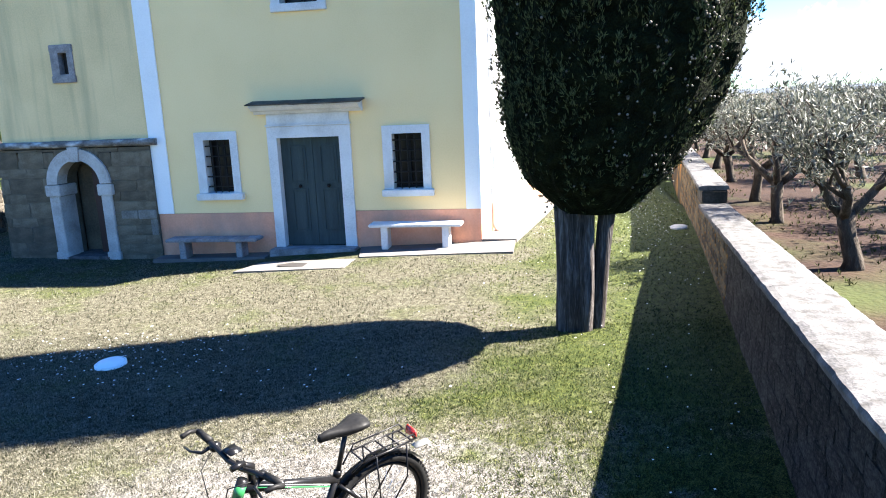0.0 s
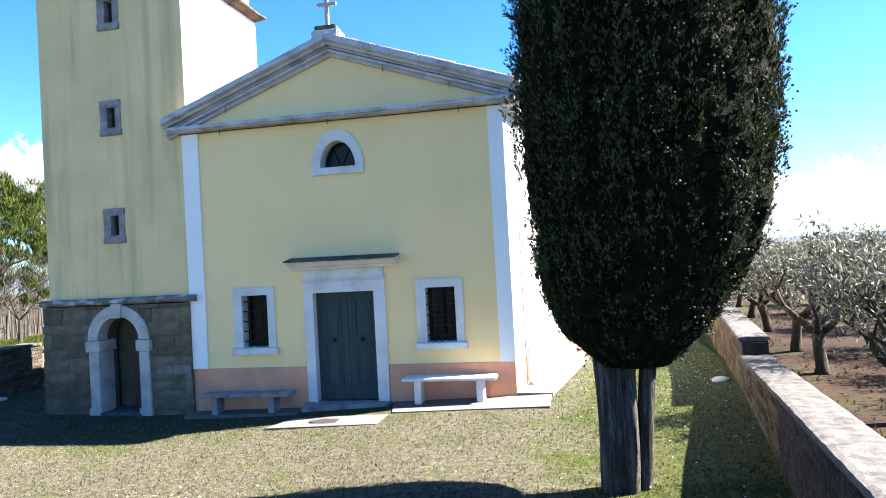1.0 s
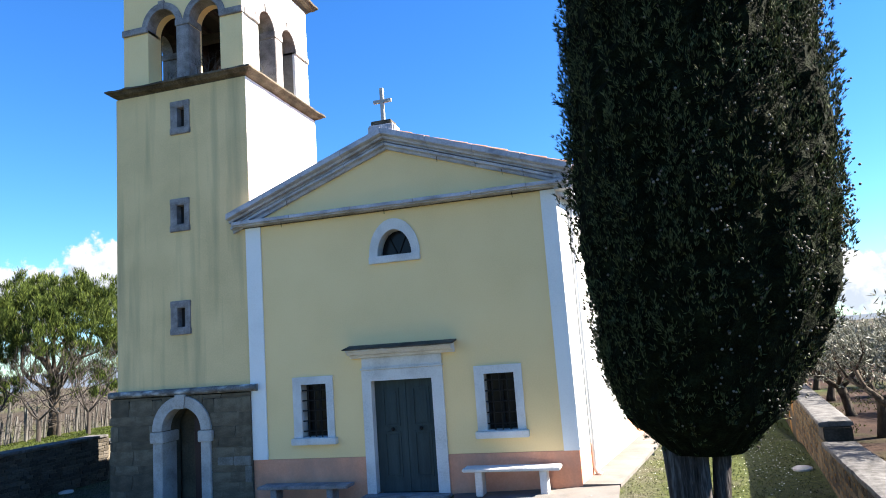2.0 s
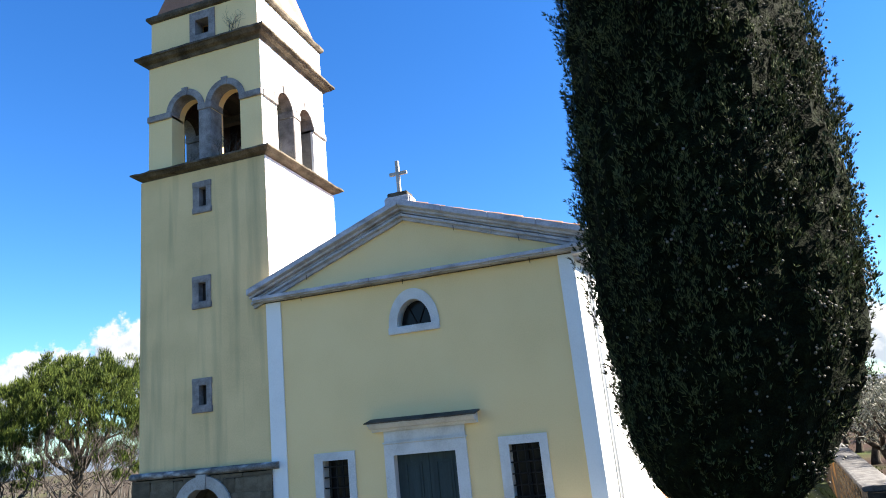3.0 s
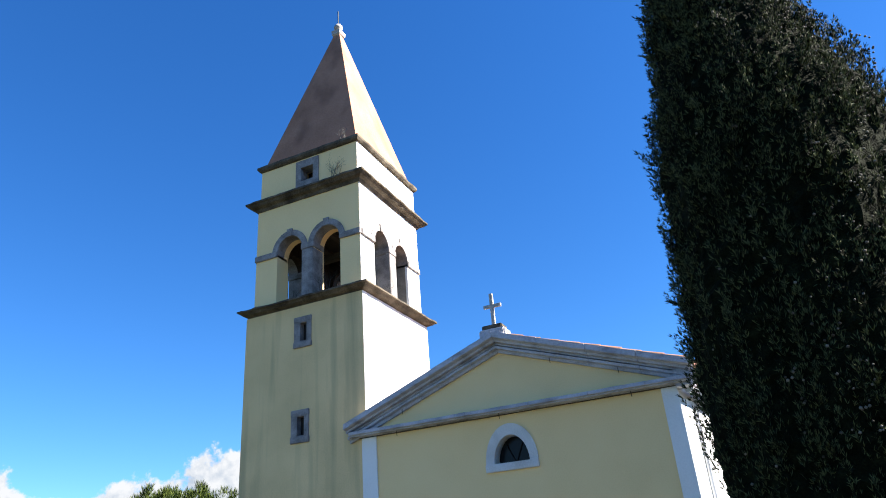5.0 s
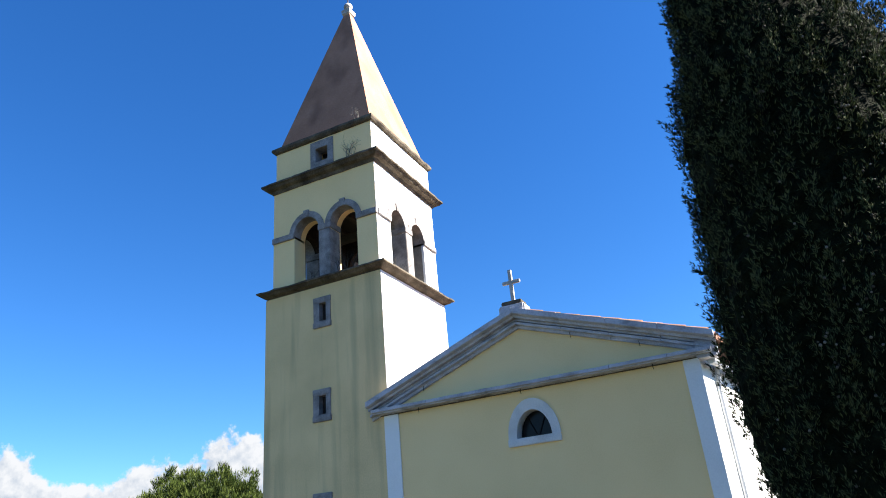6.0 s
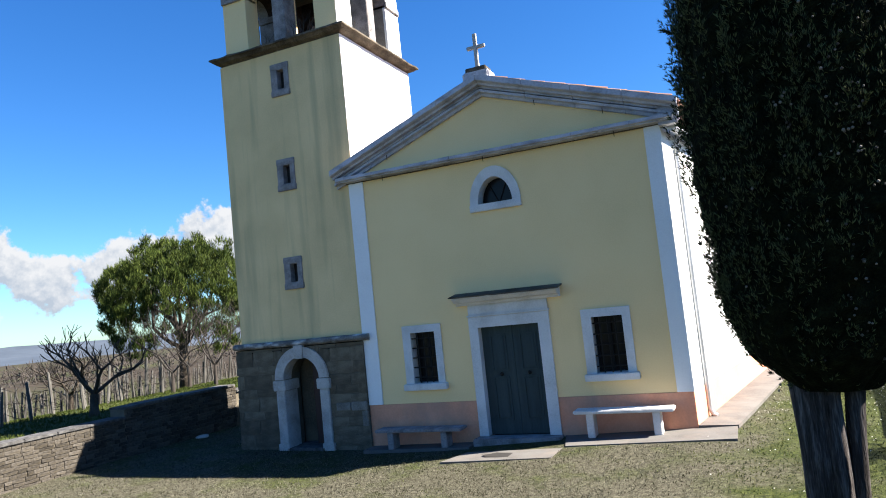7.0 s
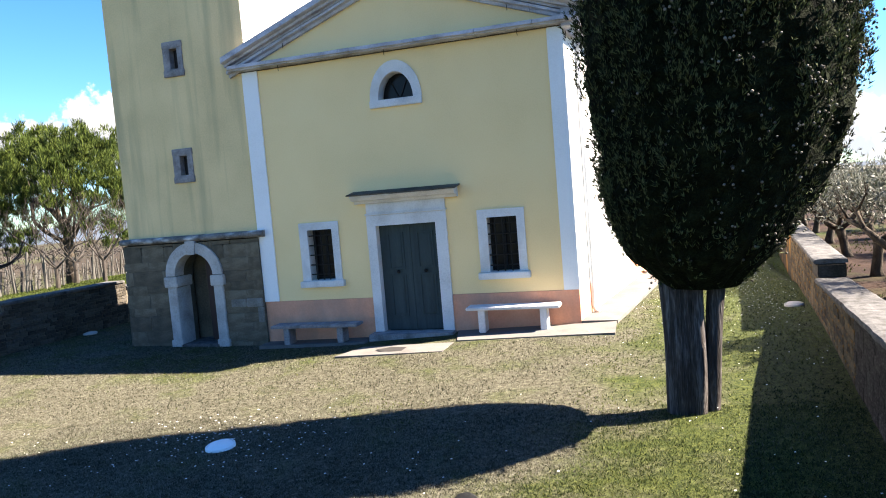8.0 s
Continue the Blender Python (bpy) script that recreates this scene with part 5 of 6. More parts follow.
def build_bare(name, label, seed, at, length, radius, depth, forks):
    rng, tips = random.Random(seed), []
    tree = thing(name, label, "tree", "bare trees by the vineyard", at=at)
    bm = bmesh.new()
    top = 0.28 * length
    tube([(0, 0, -0.15), (0.02, 0, top * 0.5), (0.0, 0.04, top)], [radius * 1.4, radius, radius * 0.95], 8, bm, 0.1)
    for k in range(4):
        a = 2 * math.pi * (k + rng.uniform(-0.3, 0.3)) / 4
        grow(bm, (0, 0.03, top), (math.cos(a), math.sin(a), 0.8), length * 0.42, radius * 0.55, depth, rng, tips, 0.5, forks, 0.7, 0.25, 5)
    part("wood", bm, TWIG if "shrub" in name else OLIVE_BARK, tree)
    return tree


for n, (x, y, ln, r, dp, fk, nm, lb) in enumerate(((-11.9, 0.4, 2.0, 0.11, 3, 3, "bare_tree", "bare pruned fruit tree with dark twisted branches"),
                                                   (-14.2, 5.4, 2.4, 0.06, 4, 3, "bare_shrub", "leafless brown shrub with tangled twigs"),
                                                   (-16.0, 8.0, 2.8, 0.07, 4, 3, "bare_shrub", "leafless brown shrub with tangled twigs"),
                                                   (-13.4, 6.6, 2.6, 0.06, 4, 3, "bare_shrub", "leafless brown shrub with tangled twigs"),
                                                   (-17.5, 4.0, 2.0, 0.09, 3, 3, "bare_tree", "bare pruned fruit tree with dark twisted branches"),
                                                   (-13.6, -3.4, 1.7, 0.08, 3, 3, "bare_tree", "bare pruned fruit tree with dark twisted branches"),
                                                   (-24.0, 9.0, 2.2, 0.06, 4, 3, "bare_shrub", "leafless brown shrub with tangled twigs"))):
    build_bare(nm, lb, 60 + n, pose(x, y, ground_z(x, y)), ln, r, dp, fk)

# vineyard posts
rng_post = random.Random(23)
bm = tube([(0, 0, -0.2), (0.012, 0, 0.5), (0, 0.01, 1.2)], [0.045, 0.042, 0.032], 6, None, 0.1)
first_post = tagged(part("vine_post", bm, POST), "grey weathered wooden vineyard post", "post", "vineyard posts")
spots = []
for row in range(9):
    for k in range(26):
        x = -13.2 - row * 2.1 - 0.25 * k + rng_post.uniform(-0.12, 0.12)
        y = -4.5 + k * 1.0 + row * 0.5 + rng_post.uniform(-0.15, 0.15)
        spots.append((x, y))
for n, (x, y) in enumerate(spots):
    m = pose(x, y, ground_z(x, y), rng_post.uniform(-6, 6), rng_post.uniform(-6, 6), rng_post.uniform(0, 360))
    if n == 0:
        first_post.matrix_basis = m
    else:
        o = copy_thing(first_post, m)
        k = rng_post.uniform(0.8, 1.2)
        o.scale = (k, k, rng_post.uniform(0.75, 1.2))
nr = np.random.default_rng(77)
vine_at = np.array([(x + dx, y + dy, ground_z(x, y) + 0.55) for x, y in spots for dx, dy in ((0.1, 0.3), (-0.1, 0.6))])
vines = leaves("vine_shoots", np.repeat(vine_at, 5, axis=0) + nr.normal(0, 0.2, (len(vine_at) * 5, 3)), nr.normal(0, 0.6, (len(vine_at) * 5, 3)), 0.55, 0.018, TWIG, nr, 2, 0.6)
tagged(vines, "tangled bare brown vine shoots", "vines", kind="stuff")

# far scrub and tree lines on the plain
nr = np.random.default_rng(5)
n = 2600
az, dist = nr.uniform(radians(-75), radians(-30), n), np.exp(nr.uniform(np.log(70), np.log(900), n))
px, py = 4.4 + dist * np.sin(az), -12.5 + dist * np.cos(az)
keep = np.array([noise.noise(Vector((a * 0.02, b * 0.02, 3))) > 0.05 for a, b in zip(px, py)])
px, py, dist = px[keep], py[keep], dist[keep]
base = np.array([(a, b, ground_z(a, b) + 0.3) for a, b in zip(px, py)])
places = np.repeat(base, 7, axis=0) + nr.normal(0, 1, (len(base) * 7, 3)) * np.array([1.6, 1.6, 0.5])
scrub = leaves("far_scrub", places, nr.normal(0, 0.4, places.shape) + np.array([0, 0, 0.8]), 0.9, 0.10, TWIG, nr, 2, 0.8)
tagged(scrub, "distant brown scrub and hedges", "scrub", kind="stuff")

# low weeds and grass in the olive grove and beyond the low wall
n = 26000
gx = np.concatenate([nr.uniform(7.6, 24, n // 2), nr.uniform(-20, -9.9, n // 2)])
gy = np.concatenate([nr.uniform(-9, 32, n // 2), nr.uniform(-8, 16, n // 2)])
keep = np.array([noise.noise(Vector((a * 0.35, b * 0.35, 9))) > (0.02 if a > 0 else -0.3) for a, b in zip(gx, gy)])
gx, gy = gx[keep], gy[keep]
places = np.array([(a, b, ground_z(a, b)) for a, b in zip(gx, gy)])
weeds = leaves("field_grass", places, np.tile([0, 0, 1.0], (len(places), 1)), 0.075, 0.014, MEADOW, nr, 5, 0.5)
tagged(weeds, "green weeds between the olive trees", "grass", kind="stuff")


# ---- bicycle ----
def build_bicycle(at):
    bike = thing("bicycle", "black mountain bike with green trim and rear rack", "bicycle", at=at)
    rear, front, bb = Vector((-0.22, 0, 0.35)), Vector((0.88, 0, 0.35)), Vector((0.19, 0, 0.30))
    seat_top, head_top, head_low = Vector((0.04, 0, 0.70)), Vector((0.55, 0, 0.89)), Vector((0.60, 0, 0.75))

    def add(name, bm, mat, parent=bike, label="", smooth_=True):
        return part(name, bm, mat, parent, label, smooth_)

    # wheels
    for name, hub, turn in (("rear_wheel", rear, 0), ("front_wheel", front, 18)):
        m = Matrix.Translation(hub) @ pose(0, 0, 0, 0, 0, turn)
        wheel = thing_part(name, bike, m)
        add("tyre", torus(0.325, 0.027, 48, 10), RUBBER, wheel, "knobbly black tyre")
        knobs = bmesh.new()
        for k in range(72):
            a = 2 * math.pi * k / 72
            for y in (-0.016, 0.0, 0.016):
                bm2 = bmesh.ops.create_cube(knobs, size=0.012, matrix=pose(0.350 * math.cos(a), y, 0.350 * math.sin(a), 0, -math.degrees(a)))
        add("tread", knobs, RUBBER, wheel, "", False)
        add("rim", torus(0.288, 0.013, 48, 6), BLACK_PAINT, wheel)
        add("hub", tube([(0, -0.045, 0), (0, 0.045, 0)], 0.022, 10), STEEL, wheel)
        add("brake_disc", torus(0.07, 0.006, 24, 4), STEEL, wheel).location = (0, 0.035, 0)
        for k in range(28):
            a, b = 2 * math.pi * k / 28, 2 * math.pi * k / 28 + (0.5 if k % 2 else -0.5)
            y = 0.03 if k % 4 < 2 else -0.03
            add("spoke", tube([(0.02 * math.cos(b), y, 0.02 * math.sin(b)), (0.28 * math.cos(a), 0, 0.28 * math.sin(a))], 0.0015, 4), STEEL, wheel)
        if hub is rear:
            add("reflector", box(-0.24, -0.17, -0.012, 0.012, -0.1, -0.075, 0.004), ORANGE, wheel, "orange spoke reflector")
    # frame
    add("top_tube", tube([seat_top + Vector((0, 0, -0.03)), head_top + Vector((0, 0, -0.05))], [0.021, 0.024], 12), BLACK_PAINT)
    for dy, mt in ((0.0215, PALE_PAINT), (-0.0215, PALE_PAINT)):
        add("top_stripe", tube([seat_top + Vector((0.06, dy, -0.025)), head_top + Vector((-0.05, dy, -0.042))], 0.0042, 6), mt)
        add("green_stripe", tube([seat_top + Vector((0.06, dy * 1.02, -0.037)), head_top + Vector((-0.05, dy * 1.02, -0.056))], 0.0042, 6), GREEN_PAINT)
    down = [head_low + Vector((0, 0, 0.04)), bb + Vector((0, 0, 0.02))]
    add("down_tube", tube(down, [0.033, 0.03], 12), BLACK_PAINT, bike, "black down tube with green edges")
    axis = (down[1] - down[0]).normalized()
    upn = Vector((-axis.z, 0, axis.x))
    for sy in (-1, 1):
        for k in range(2):
            o = Vector((0, sy * 0.026, 0)) + upn * (0.02 if k else -0.02)
            add("green_edge", tube([down[0] + axis * 0.03 + o, down[1] - axis * 0.05 + o], 0.0055, 6), GREEN_PAINT)
        for k in range(7):
            p = down[0] + axis * (0.09 + 0.055 * k)
            bm = box(-0.016, 0.016, -0.0015, 0.0015, -0.013, 0.013, 0.001)
            bm.transform(Matrix.Translation(p + Vector((0, sy * 0.0335, 0))) @ pose(0, 0, 0, 0, 42))
            add("lettering_bar", bm, PALE_PAINT, bike, "plain pale bar in place of lettering", False)
    add("seat_tube", tube([bb, seat_top], 0.018, 12), BLACK_PAINT)
    add("head_tube", tube([head_low, head_top], 0.026, 12), BLACK_PAINT)
    add("green_collar", tube([head_low.lerp(head_top, 0.35), head_low.lerp(head_top, 0.8)], 0.0275, 12), GREEN_PAINT, bike, "bright green band")
    for sy in (-1, 1):
        add("chain_stay", tube([bb + Vector((-0.02, sy * 0.02, 0)), rear + Vector((0.16, sy * 0.05, 0)), rear + Vector((0, sy * 0.065, 0))], [0.014, 0.012, 0.01], 8), BLACK_PAINT)
        add("seat_stay", tube([seat_top + Vector((0, sy * 0.015, -0.06)), seat_top + Vector((-0.06, sy * 0.05, -0.12)), rear + Vector((0, sy * 0.065, 0))], [0.011, 0.011, 0.009], 8), BLACK_PAINT)
        add("fork_leg", tube([head_low + Vector((0.03, sy * 0.062, -0.05)), front + Vector((-0.03, sy * 0.062, 0.1)), front + Vector((0, sy * 0.06, 0))], [0.019, 0.022, 0.018], 10), BLACK_PAINT)
    add("fork_crown", box(head_low.x - 0.02, head_low.x + 0.06, -0.085, 0.085, head_low.z - 0.075, head_low.z - 0.02, 0.012), BLACK_PAINT)
    # seat post and saddle
    add("seat_post", tube([seat_top, Vector((-0.012, 0, 0.93))], 0.0135, 10), BLACK_PAINT)
    add("seat_clamp", tube([seat_top + Vector((0.004, 0, -0.01)), seat_top + Vector((-0.004, 0, 0.02))], 0.022, 10), BLACK_PAINT)
    sad = bmesh.new()
    rows = []
    for k, (x, w, z, d) in enumerate(((-0.135, 0.035, 0.915, 0.02), (-0.12, 0.068, 0.925, 0.035), (-0.07, 0.075, 0.928, 0.045), (-0.02, 0.055, 0.918, 0.045), (0.04, 0.03, 0.914, 0.04), (0.10, 0.022, 0.915, 0.035), (0.14, 0.017, 0.908, 0.028), (0.15, 0.008, 0.902, 0.012))):
        rows.append([sad.verts.new((x, w * math.cos(a), z + 0.042 + (0.02 if math.sin(a) > 0 else d) * math.sin(a))) for a in (2 * math.pi * i / 14 for i in range(14))])
    for a, b in zip(rows, rows[1:]):
        for i in range(14):
            sad.faces.new((a[i], a[(i + 1) % 14], b[(i + 1) % 14], b[i]))
    sad.faces.new(rows[0]), sad.faces.new(rows[-1])
    bmesh.ops.recalc_face_normals(sad, faces=sad.faces[:])
    add("saddle", sad, RUBBER, bike, "black padded saddle")
    for sy in (-1, 1):
        add("saddle_rail", tube([(-0.09, sy * 0.025, 0.96), (-0.04, sy * 0.022, 0.935), (0.06, sy * 0.02, 0.935), (0.11, sy * 0.012, 0.955)], 0.0035, 6), STEEL)
    # steering: stem, bar, grips, levers, bar ends
    st = pose(0.53, 0, -0.03, 0, 0, 12)
    steer = thing_part("steering", bike, st)
    add("stem", tube([(-0.03, 0, 0.82), (-0.025, 0, 0.970), (0.05, 0, 1.020)], [0.02, 0.02, 0.018], 10), BLACK_PAINT, steer)
    add("handlebar", tube([(0.04, -0.315, 1.055), (0.055, -0.15, 1.045), (0.06, -0.05, 1.022), (0.06, 0.05, 1.022), (0.055, 0.15, 1.045), (0.04, 0.315, 1.055)], 0.013, 10), BLACK_PAINT, steer)
    for sy in (-1, 1):
        add("grip", tube([(0.046, sy * 0.205, 1.050), (0.04, sy * 0.31, 1.055)], [0.018, 0.017], 12), RUBBER, steer, "black rubber grip")
        add("bar_end", tube([(0.04, sy * 0.32, 1.055), (0.08, sy * 0.32, 1.07), (0.13, sy * 0.31, 1.07)], [0.012, 0.011, 0.013], 8), RUBBER, steer)
        add("brake_lever", tube([(0.055, sy * 0.185, 1.035), (0.10, sy * 0.2, 1.015), (0.115, sy * 0.27, 1.000), (0.11, sy * 0.33, 0.995)], [0.011, 0.008, 0.006, 0.005], 8), BLACK_PAINT, steer)
        add("shifter", box(0.02, 0.07, sy * 0.17 - 0.02, sy * 0.17 + 0.02, 1.015, 1.055, 0.008), BLACK_PAINT, steer)
        add("cable", tube([(0.08, sy * 0.16, 1.020), (0.17, sy * 0.1, 1.000), (0.17, sy * 0.03, 0.80), (0.06, sy * 0.03, 0.66)], 0.003, 6), RUBBER, steer)
    add("lamp", tube([(0.05, 0.06, 1.055), (0.12, 0.06, 1.055)], [0.013, 0.015], 10), BLACK_PAINT, steer, "small black clip-on lamp")
    add("phone_mount", box(-0.01, 0.06, -0.1, -0.03, 1.045, 1.060, 0.006), BLACK_PAINT, steer)
    # rear rack with lamp, mudguard
    z = 0.755
    for sy in (-1, 1):
        add("rack_rail", tube([(-0.02, sy * 0.045, z - 0.05), (-0.07, sy * 0.06, z), (-0.22, sy * 0.065, z + 0.005), (-0.43, sy * 0.06, z + 0.01)], 0.006, 6), BLACK_PAINT)
        add("rack_upper_rail", tube([(-0.08, sy * 0.062, z), (-0.10, sy * 0.065, z + 0.035), (-0.40, sy * 0.065, z + 0.045), (-0.43, sy * 0.06, z + 0.01)], 0.005, 6), BLACK_PAINT)
        add("rack_leg", tube([(-0.16, sy * 0.066, z), rear + Vector((0.02, sy * 0.075, 0.03))], 0.005, 6), BLACK_PAINT)
        add("rack_leg", tube([(-0.36, sy * 0.064, z), (-0.37, sy * 0.07, z - 0.2), rear + Vector((-0.02, sy * 0.075, 0.03))], 0.005, 6), BLACK_PAINT)
    for k in range(5):
        x = -0.08 - 0.08 * k
        add("rack_bar", tube([(x, -0.063, z), (x, -0.04, z + 0.004), (x, 0.04, z + 0.004), (x, 0.063, z)], 0.005, 6), BLACK_PAINT)
    add("rear_lamp", box(-0.452, -0.43, -0.045, 0.045, z - 0.01, z + 0.045, 0.008), RED, bike, "red rear reflector lamp")
    guard = bmesh.new()
    rows = []
    for k in range(15):
        a = radians(35 + 105 * k / 14)
        rows.append([guard.verts.new((rear.x + 0.372 * math.cos(a) + (0.0), y, rear.z + (0.372 + dz) * math.sin(a))) for y, dz in ((-0.032, -0.012), (0, 0.0), (0.032, -0.012))])
    for a, b in zip(rows, rows[1:]):
        for i in range(2):
            guard.faces.new((a[i], a[i + 1], b[i + 1], b[i]))
    bmesh.ops.solidify(guard, geom=guard.faces[:], thickness=0.003)
    add("mudguard", guard, BLACK_PAINT)
    add("mudguard_tip", box(-0.57, -0.46, -0.025, 0.025, 0.665, 0.673, 0.003), PALE_PAINT, bike, "pale grey mudguard tip")
    # drive and bottle
    add("chainring", torus(0.085, 0.005, 28, 5), STEEL).location = bb + Vector((0, -0.05, 0))
    for sy, a in ((-1, -0.6), (1, 2.54)):
        end = bb + Vector((0.17 * math.cos(a), sy * 0.08, 0.17 * math.sin(a)))
        add("crank", tube([bb + Vector((0, sy * 0.06, 0)), end], [0.012, 0.009], 8), BLACK_PAINT)
        add("pedal", box(end.x - 0.045, end.x + 0.045, end.y + sy * 0.01 - (0.08 if sy < 0 else 0), end.y + sy * 0.01 + (0.08 if sy > 0 else 0), end.z - 0.01, end.z + 0.01, 0.004), RUBBER)
    mid = down[0].lerp(down[1], 0.5) + upn * (0.075 if upn.z > 0 else -0.075)
    add("bottle", tube([mid + axis * 0.1, mid + axis * -0.05, mid + axis * -0.075, mid + axis * -0.09, mid + axis * -0.115], [0.036, 0.036, 0.03, 0.018, 0.016], 14), RUBBER, bike, "black drinking bottle")
    add("kickstand", tube([bb + Vector((-0.1, 0.03, 0)), bb + Vector((-0.14, 0.16, -0.30))], [0.008, 0.007], 6), STEEL)


def thing_part(name, parent, m):
    """A hub mesh that carries the pieces of one moving part."""
    ob = part(name, tube([(0, -0.05, 0), (0, 0.05, 0)], 0.008, 8) if "wheel" in name else tube([(-0.035, 0, 0.78), (-0.028, 0, 0.86)], 0.017, 8), BLACK_PAINT, parent)
    ob.matrix_basis = m
    return ob


build_bicycle(pose(3.405, -9.32, 0.13, 0, 0, 229) @ pose(0, 0, 0, -7, 0, 0))


# ---- lawn ----
def build_lawn():
    rng = np.random.default_rng(12)
    far, near = 200000, 190000
    gx = np.concatenate([rng.uniform(-9.2, 7.2, far), rng.uniform(-3.5, 6.4, near)])
    gy = np.concatenate([rng.uniform(-13.4, 9.0, far), -10.6 + 5.6 * rng.random(near) ** 1.15])
    # height and patches on a fine grid
    step = 0.12
    ix, iy = ((gx + 9.4) / step).astype(int), ((gy + 13.6) / step).astype(int)
    cols, lines = ix.max() + 1, iy.max() + 1
    table = np.zeros((4, cols, lines))
    for i in range(cols):
        for j in range(lines):
            a, b = -9.4 + (i + 0.5) * step, -13.6 + (j + 0.5) * step
            table[:, i, j] = (ground_z(a, b), noise.noise(Vector((a * 0.9, b * 0.9, 2))), noise.noise(Vector((a * 0.45, b * 0.45, 7))), noise.noise(Vector((a * 1.6, b * 1.6, 5))))
    gz, bare, wide, small = table[:, ix, iy]
    thin = np.where(gy < -10.6, 0.6, 1) * np.clip(1.15 - (gy + 10.6) / 18, np.where(gx > 4, 0.6, 0.38), 1)
    worn = np.exp(-(((gx - 3.2) / 1.5) ** 2 + ((gy + 8.75) / 0.95) ** 2))
    ok = (gx < 6.99 + 0.12 * gy) & ~((gy > -0.05) & (gx < 3.9 + SKEW * gy) & (gx > -6.8)) & ~((gx > -3.2) & (gx < 1.1) & (gy > -0.66)) & ~((gx > 1.0) & (gx < 3.9) & (gy > -1.03))
    ok &= ~((gx > -0.93) & (gx < 1.06) & (gy > -1.62))
    ok &= rng.random(len(gx)) < thin * np.clip(0.9 + 0.8 * bare, 0.15, 1)
    gx, gy, gz, wide, small, worn = (v[ok] for v in (gx, gy, gz, wide, small, worn))
    places = np.stack([gx, gy, gz - 0.004], 1)
    green = 0.8 * wide + 0.7 * small + 1.3 / (1 + np.exp(-(gx - 4.15 - 0.08 * np.minimum(gy, 0)) * 1.8)) - 0.42 - 0.8 * worn + 0.5 * np.exp(-((gy + 1.9) / 0.7) ** 2) * (gx < 2)
    lush = green + rng.normal(0, 0.22, len(gx)) > 0.22
    close = gy < -5.0
    pale = ~lush & (worn * 1.25 + 0.35 * small + rng.normal(0, 0.2, len(gx)) > 0.42)
    dry = ~lush & ~pale
    for name, pick, mat, ln, wd, label in (("lawn_grass", dry & close, BLADE, 0.030, 0.0050, "short dry winter grass, straw and green"),
                                           ("lawn_grass", dry & ~close, BLADE, 0.042, 0.0080, "short dry winter grass, straw and green"),
                                           ("bleached_grass", pale, STRAW, 0.026, 0.0050, "trodden bleached straw round the bicycle"),
                                           ("lush_grass", lush & close, LUSH, 0.034, 0.0052, "damp green grass patches in the lawn"),
                                           ("lush_grass", lush & ~close, LUSH, 0.044, 0.0085, "damp green grass patches in the lawn")):
        p = places[pick]
        ob = leaves(name, p, np.tile([0, 0, 0.5], (len(p), 1)) + rng.normal(0, 0.35, (len(p), 3)), ln, wd, mat, rng, 2, 0.5)
        tagged(ob, label, "grass", kind="stuff")
    # daisies
    cx, cy = [], []
    for px, py, sx, sy, k in ((-0.4, -5.7, 0.7, 0.45, 150), (6.4, 3.2, 0.4, 3.2, 330), (0.8, -6.2, 1.6, 0.6, 60), (5.0, -2.0, 0.8, 2.0, 60), (-2.5, -6.3, 1.5, 0.7, 60), (4.6, 3.6, 0.3, 1.8, 140), (5.6, -7.5, 0.5, 1.2, 30)):
        cx.append(rng.normal(px, sx, k)), cy.append(rng.normal(py, sy, k))
    cx, cy = np.concatenate(cx), np.concatenate(cy)
    ok = (cx < 6.92 + 0.12 * cy) & ~((cy > -0.7) & (cx < 3.95 + SKEW * cy))
    cx, cy = cx[ok], cy[ok]
    verts, faces = [], []
    for a, b in zip(cx, cy):
        z, r, k = ground_z(a, b) + rng.uniform(0.02, 0.04), rng.uniform(0.006, 0.012), len(verts)
        verts += [(a + r * math.cos(t), b + r * math.sin(t), z + (0.004 if i % 2 else 0)) for i, t in enumerate(np.arange(6) * math.pi / 3)]
        faces.append(tuple(range(k, k + 6)))
    tagged(sheet("daisies", verts, faces, PETAL), "tiny white daisies scattered in the grass", "flowers", kind="stuff")


build_lawn()


# ---- round lids in the lawn ----
def build_lid(x, y, r, mat, label):
    lid = thing("round_lid", label, "lid", "round lids in the lawn", at=pose(x, y, ground_z(x, y), 3, -2))
    for name, prof, mt in (("rim", [(r * 1.02, -0.02), (r * 1.02, 0.035), (r * 0.93, 0.045), (r * 0.9, 0.038)], mat), ("dome", [(r * 0.9, 0.03), (r * 0.72, 0.052), (r * 0.4, 0.064), (0.004, 0.067)], mat)):
        bm = bmesh.new()
        rows = [[bm.verts.new((q * math.cos(a), q * math.sin(a), z)) for a in (2 * math.pi * i / 24 for i in range(24))] for q, z in prof]
        for p, q in zip(rows, rows[1:]):
            for i in range(24):
                bm.faces.new((p[i], p[(i + 1) % 24], q[(i + 1) % 24], q[i]))
        part(name, bm, mt, lid, "", True)


build_lid(-0.31, -5.99, 0.165, WHITE, "pale round plastic lid lying in the grass")
build_lid(6.81, 0.3, 0.15, STONE, "pale round stone lid beside the wall")
build_lid(-9.05, 1.25, 0.16, STONE, "pale round stone lid by the retaining wall")


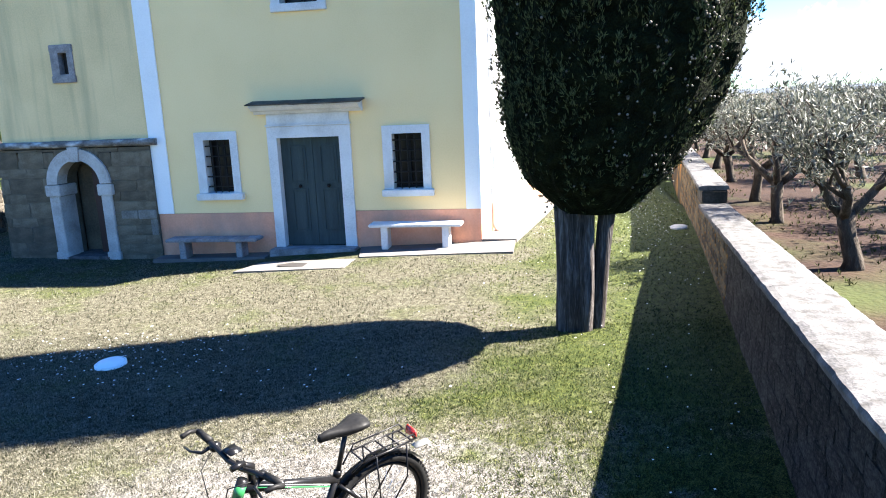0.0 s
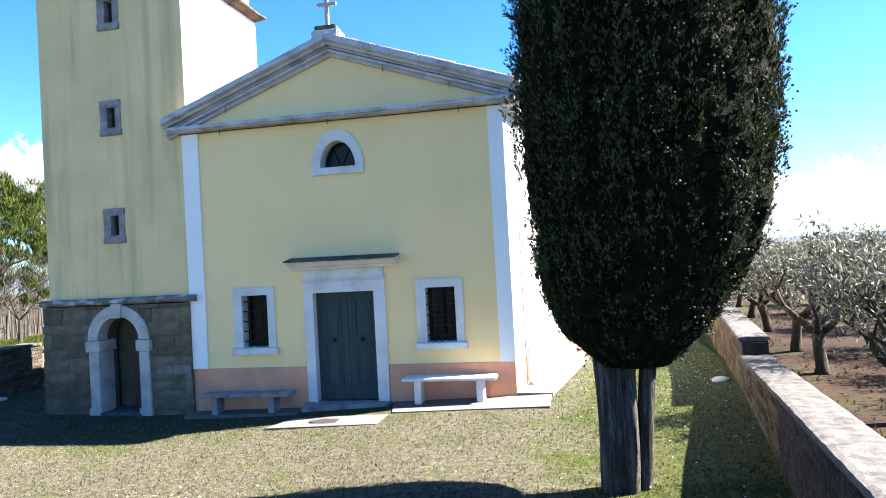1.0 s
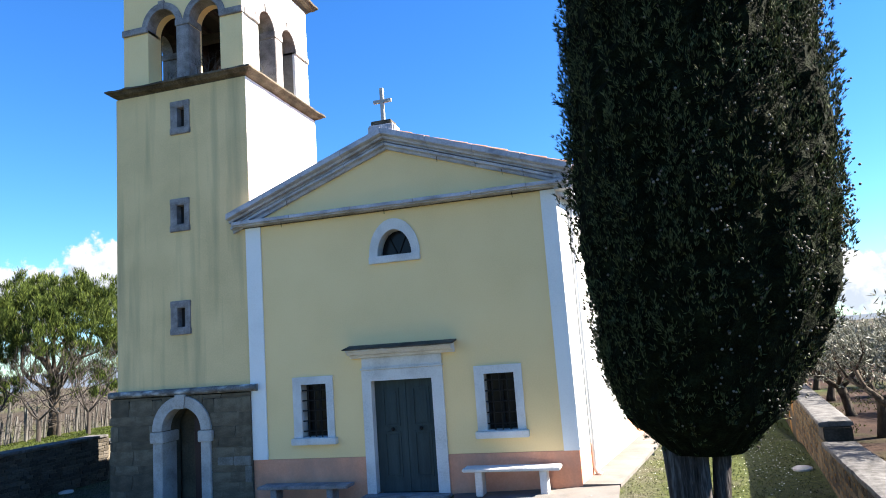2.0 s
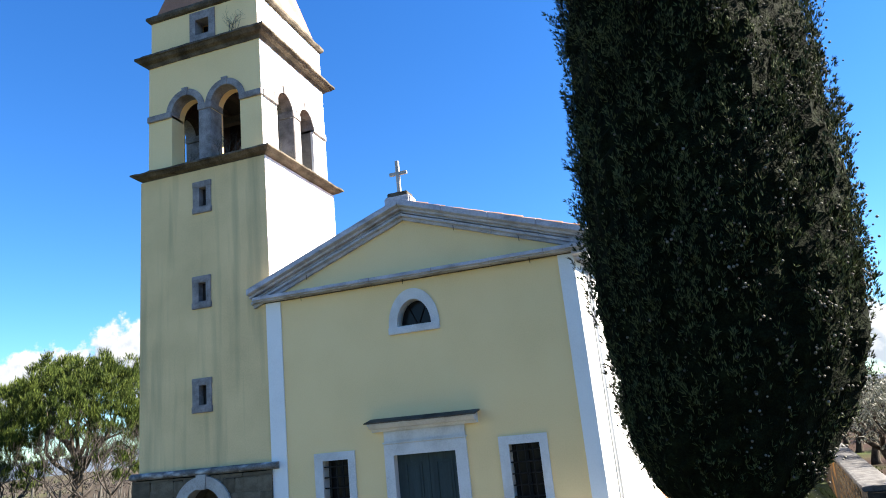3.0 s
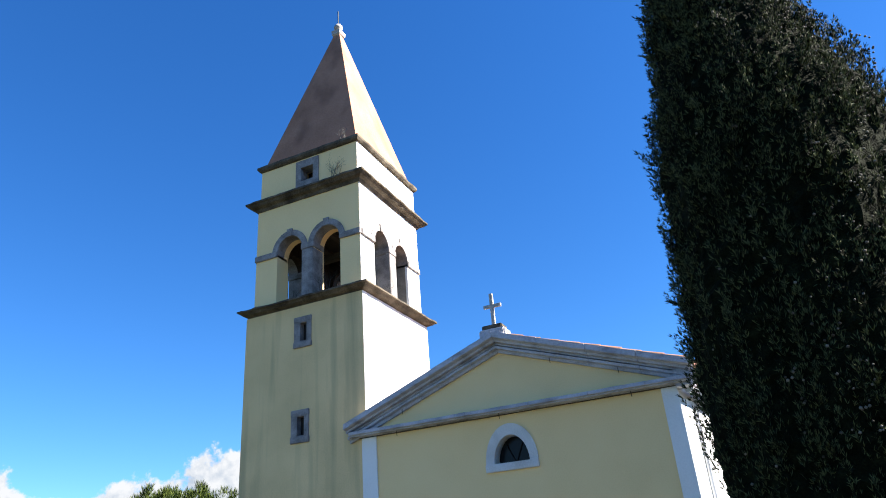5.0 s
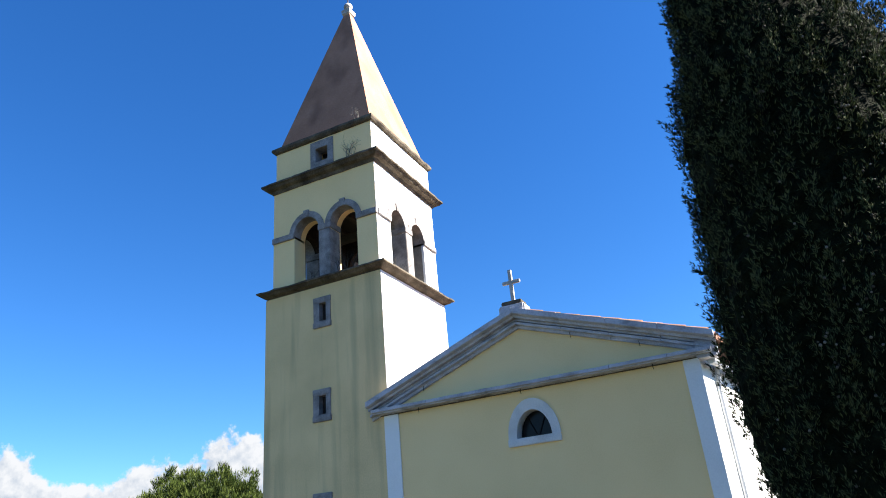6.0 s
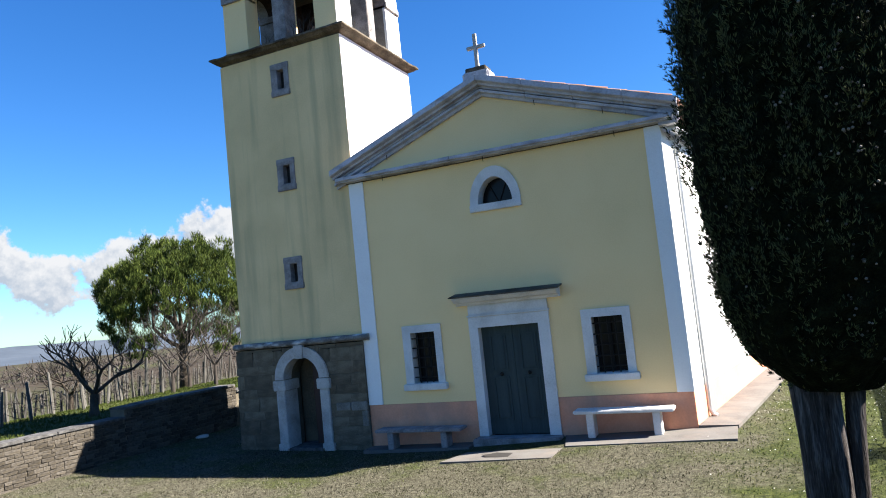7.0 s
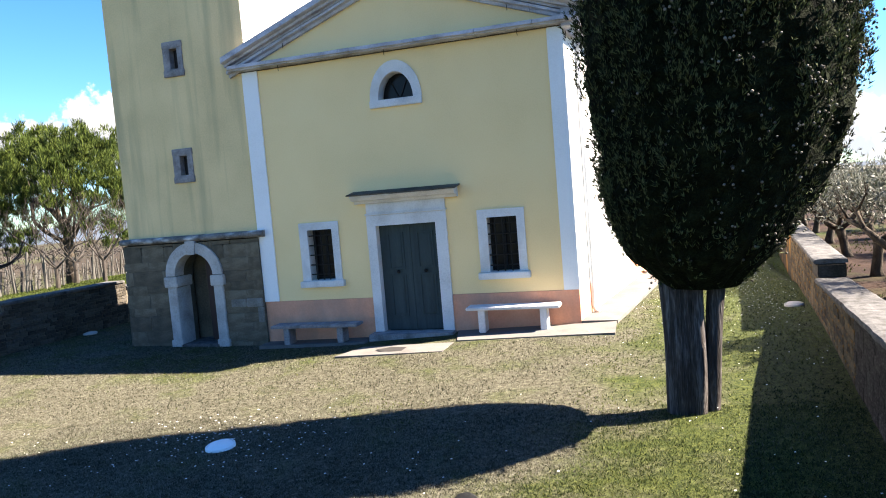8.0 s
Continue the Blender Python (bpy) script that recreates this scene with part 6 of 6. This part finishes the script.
# ---- dry weeds on the tower ----
def build_weed(at, height, seed):
    rng, tips = random.Random(seed), []
    bm = bmesh.new()
    for k in range(6):
        grow(bm, (rng.uniform(-0.08, 0.08), rng.uniform(-0.03, 0.03), 0), (rng.uniform(-0.5, 0.5), rng.uniform(-0.3, 0.3), 1), height * rng.uniform(0.3, 0.5), 0.006, 2, rng, tips, 0.3, 2, 0.7, 0.3, 4)
    ob = part("dry_weed", bm, POST, None, "", False, at)
    tagged(ob, "dry pale weed growing on the tower ledge", "weed", "weeds on the tower")


for n, (x, y, z, h) in enumerate(((-3.75, -0.1, 12.09, 0.7), (-3.9, -0.08, 12.09, 0.6), (-3.6, 0.0, 13.2, 0.45), (-4.2, -0.05, 9.07, 0.55), (-4.0, -0.02, 9.07, 0.7), (-3.9, 0.1, 9.1, 0.5), (-5.25, 0.25, 9.1, 0.5),
                                  (-3.2, 0.8, 9.08, 0.5), (-3.15, 1.3, 9.08, 0.6))):
    build_weed(pose(x, y, z), h, 300 + n)

# ---- roof tiles along the right-hand verge and eaves ----
bm = bmesh.new()
rows = []
for u, r in ((0.0, 0.085), (0.42, 0.07)):
    rows.append([bm.verts.new((u, k_r * math.cos(a), k_r * math.sin(a))) for k_r in (r, r - 0.014) for a in (math.pi * i / 8 for i in range(9))])
for i in range(8):
    for o in (0, 9):
        bm.faces.new((rows[0][o + i], rows[0][o + i + 1], rows[1][o + i + 1], rows[1][o + i]))
for row in rows:
    for i in range(8):
        bm.faces.new((row[i], row[i + 1], row[9 + i + 1], row[9 + i]))
bmesh.ops.recalc_face_normals(bm, faces=bm.faces[:])
tile_mesh = bpy.data.meshes.new("roof_tile")
bm.to_mesh(tile_mesh)
bm.free()
tile_mesh.materials.append(TILE)
slope = math.degrees(math.atan2(7.02 - 5.80, 3.62))
rng_tile = random.Random(4)
for col in range(14):
    for k in range(10):
        u = 3.52 - k * 0.37
        z = 7.02 - (7.02 - 5.80) / 3.62 * u + 0.03
        x = u + (SKEW * col * 0.2 if u > 1 else 0)
        same_mesh("roof_tile", tile_mesh, chapel, pose(x + rng_tile.uniform(-0.02, 0.02), -0.13 + col * 0.2, z, 0, -slope, 180 + rng_tile.uniform(-2, 2)) @ pose(0, 0, 0))
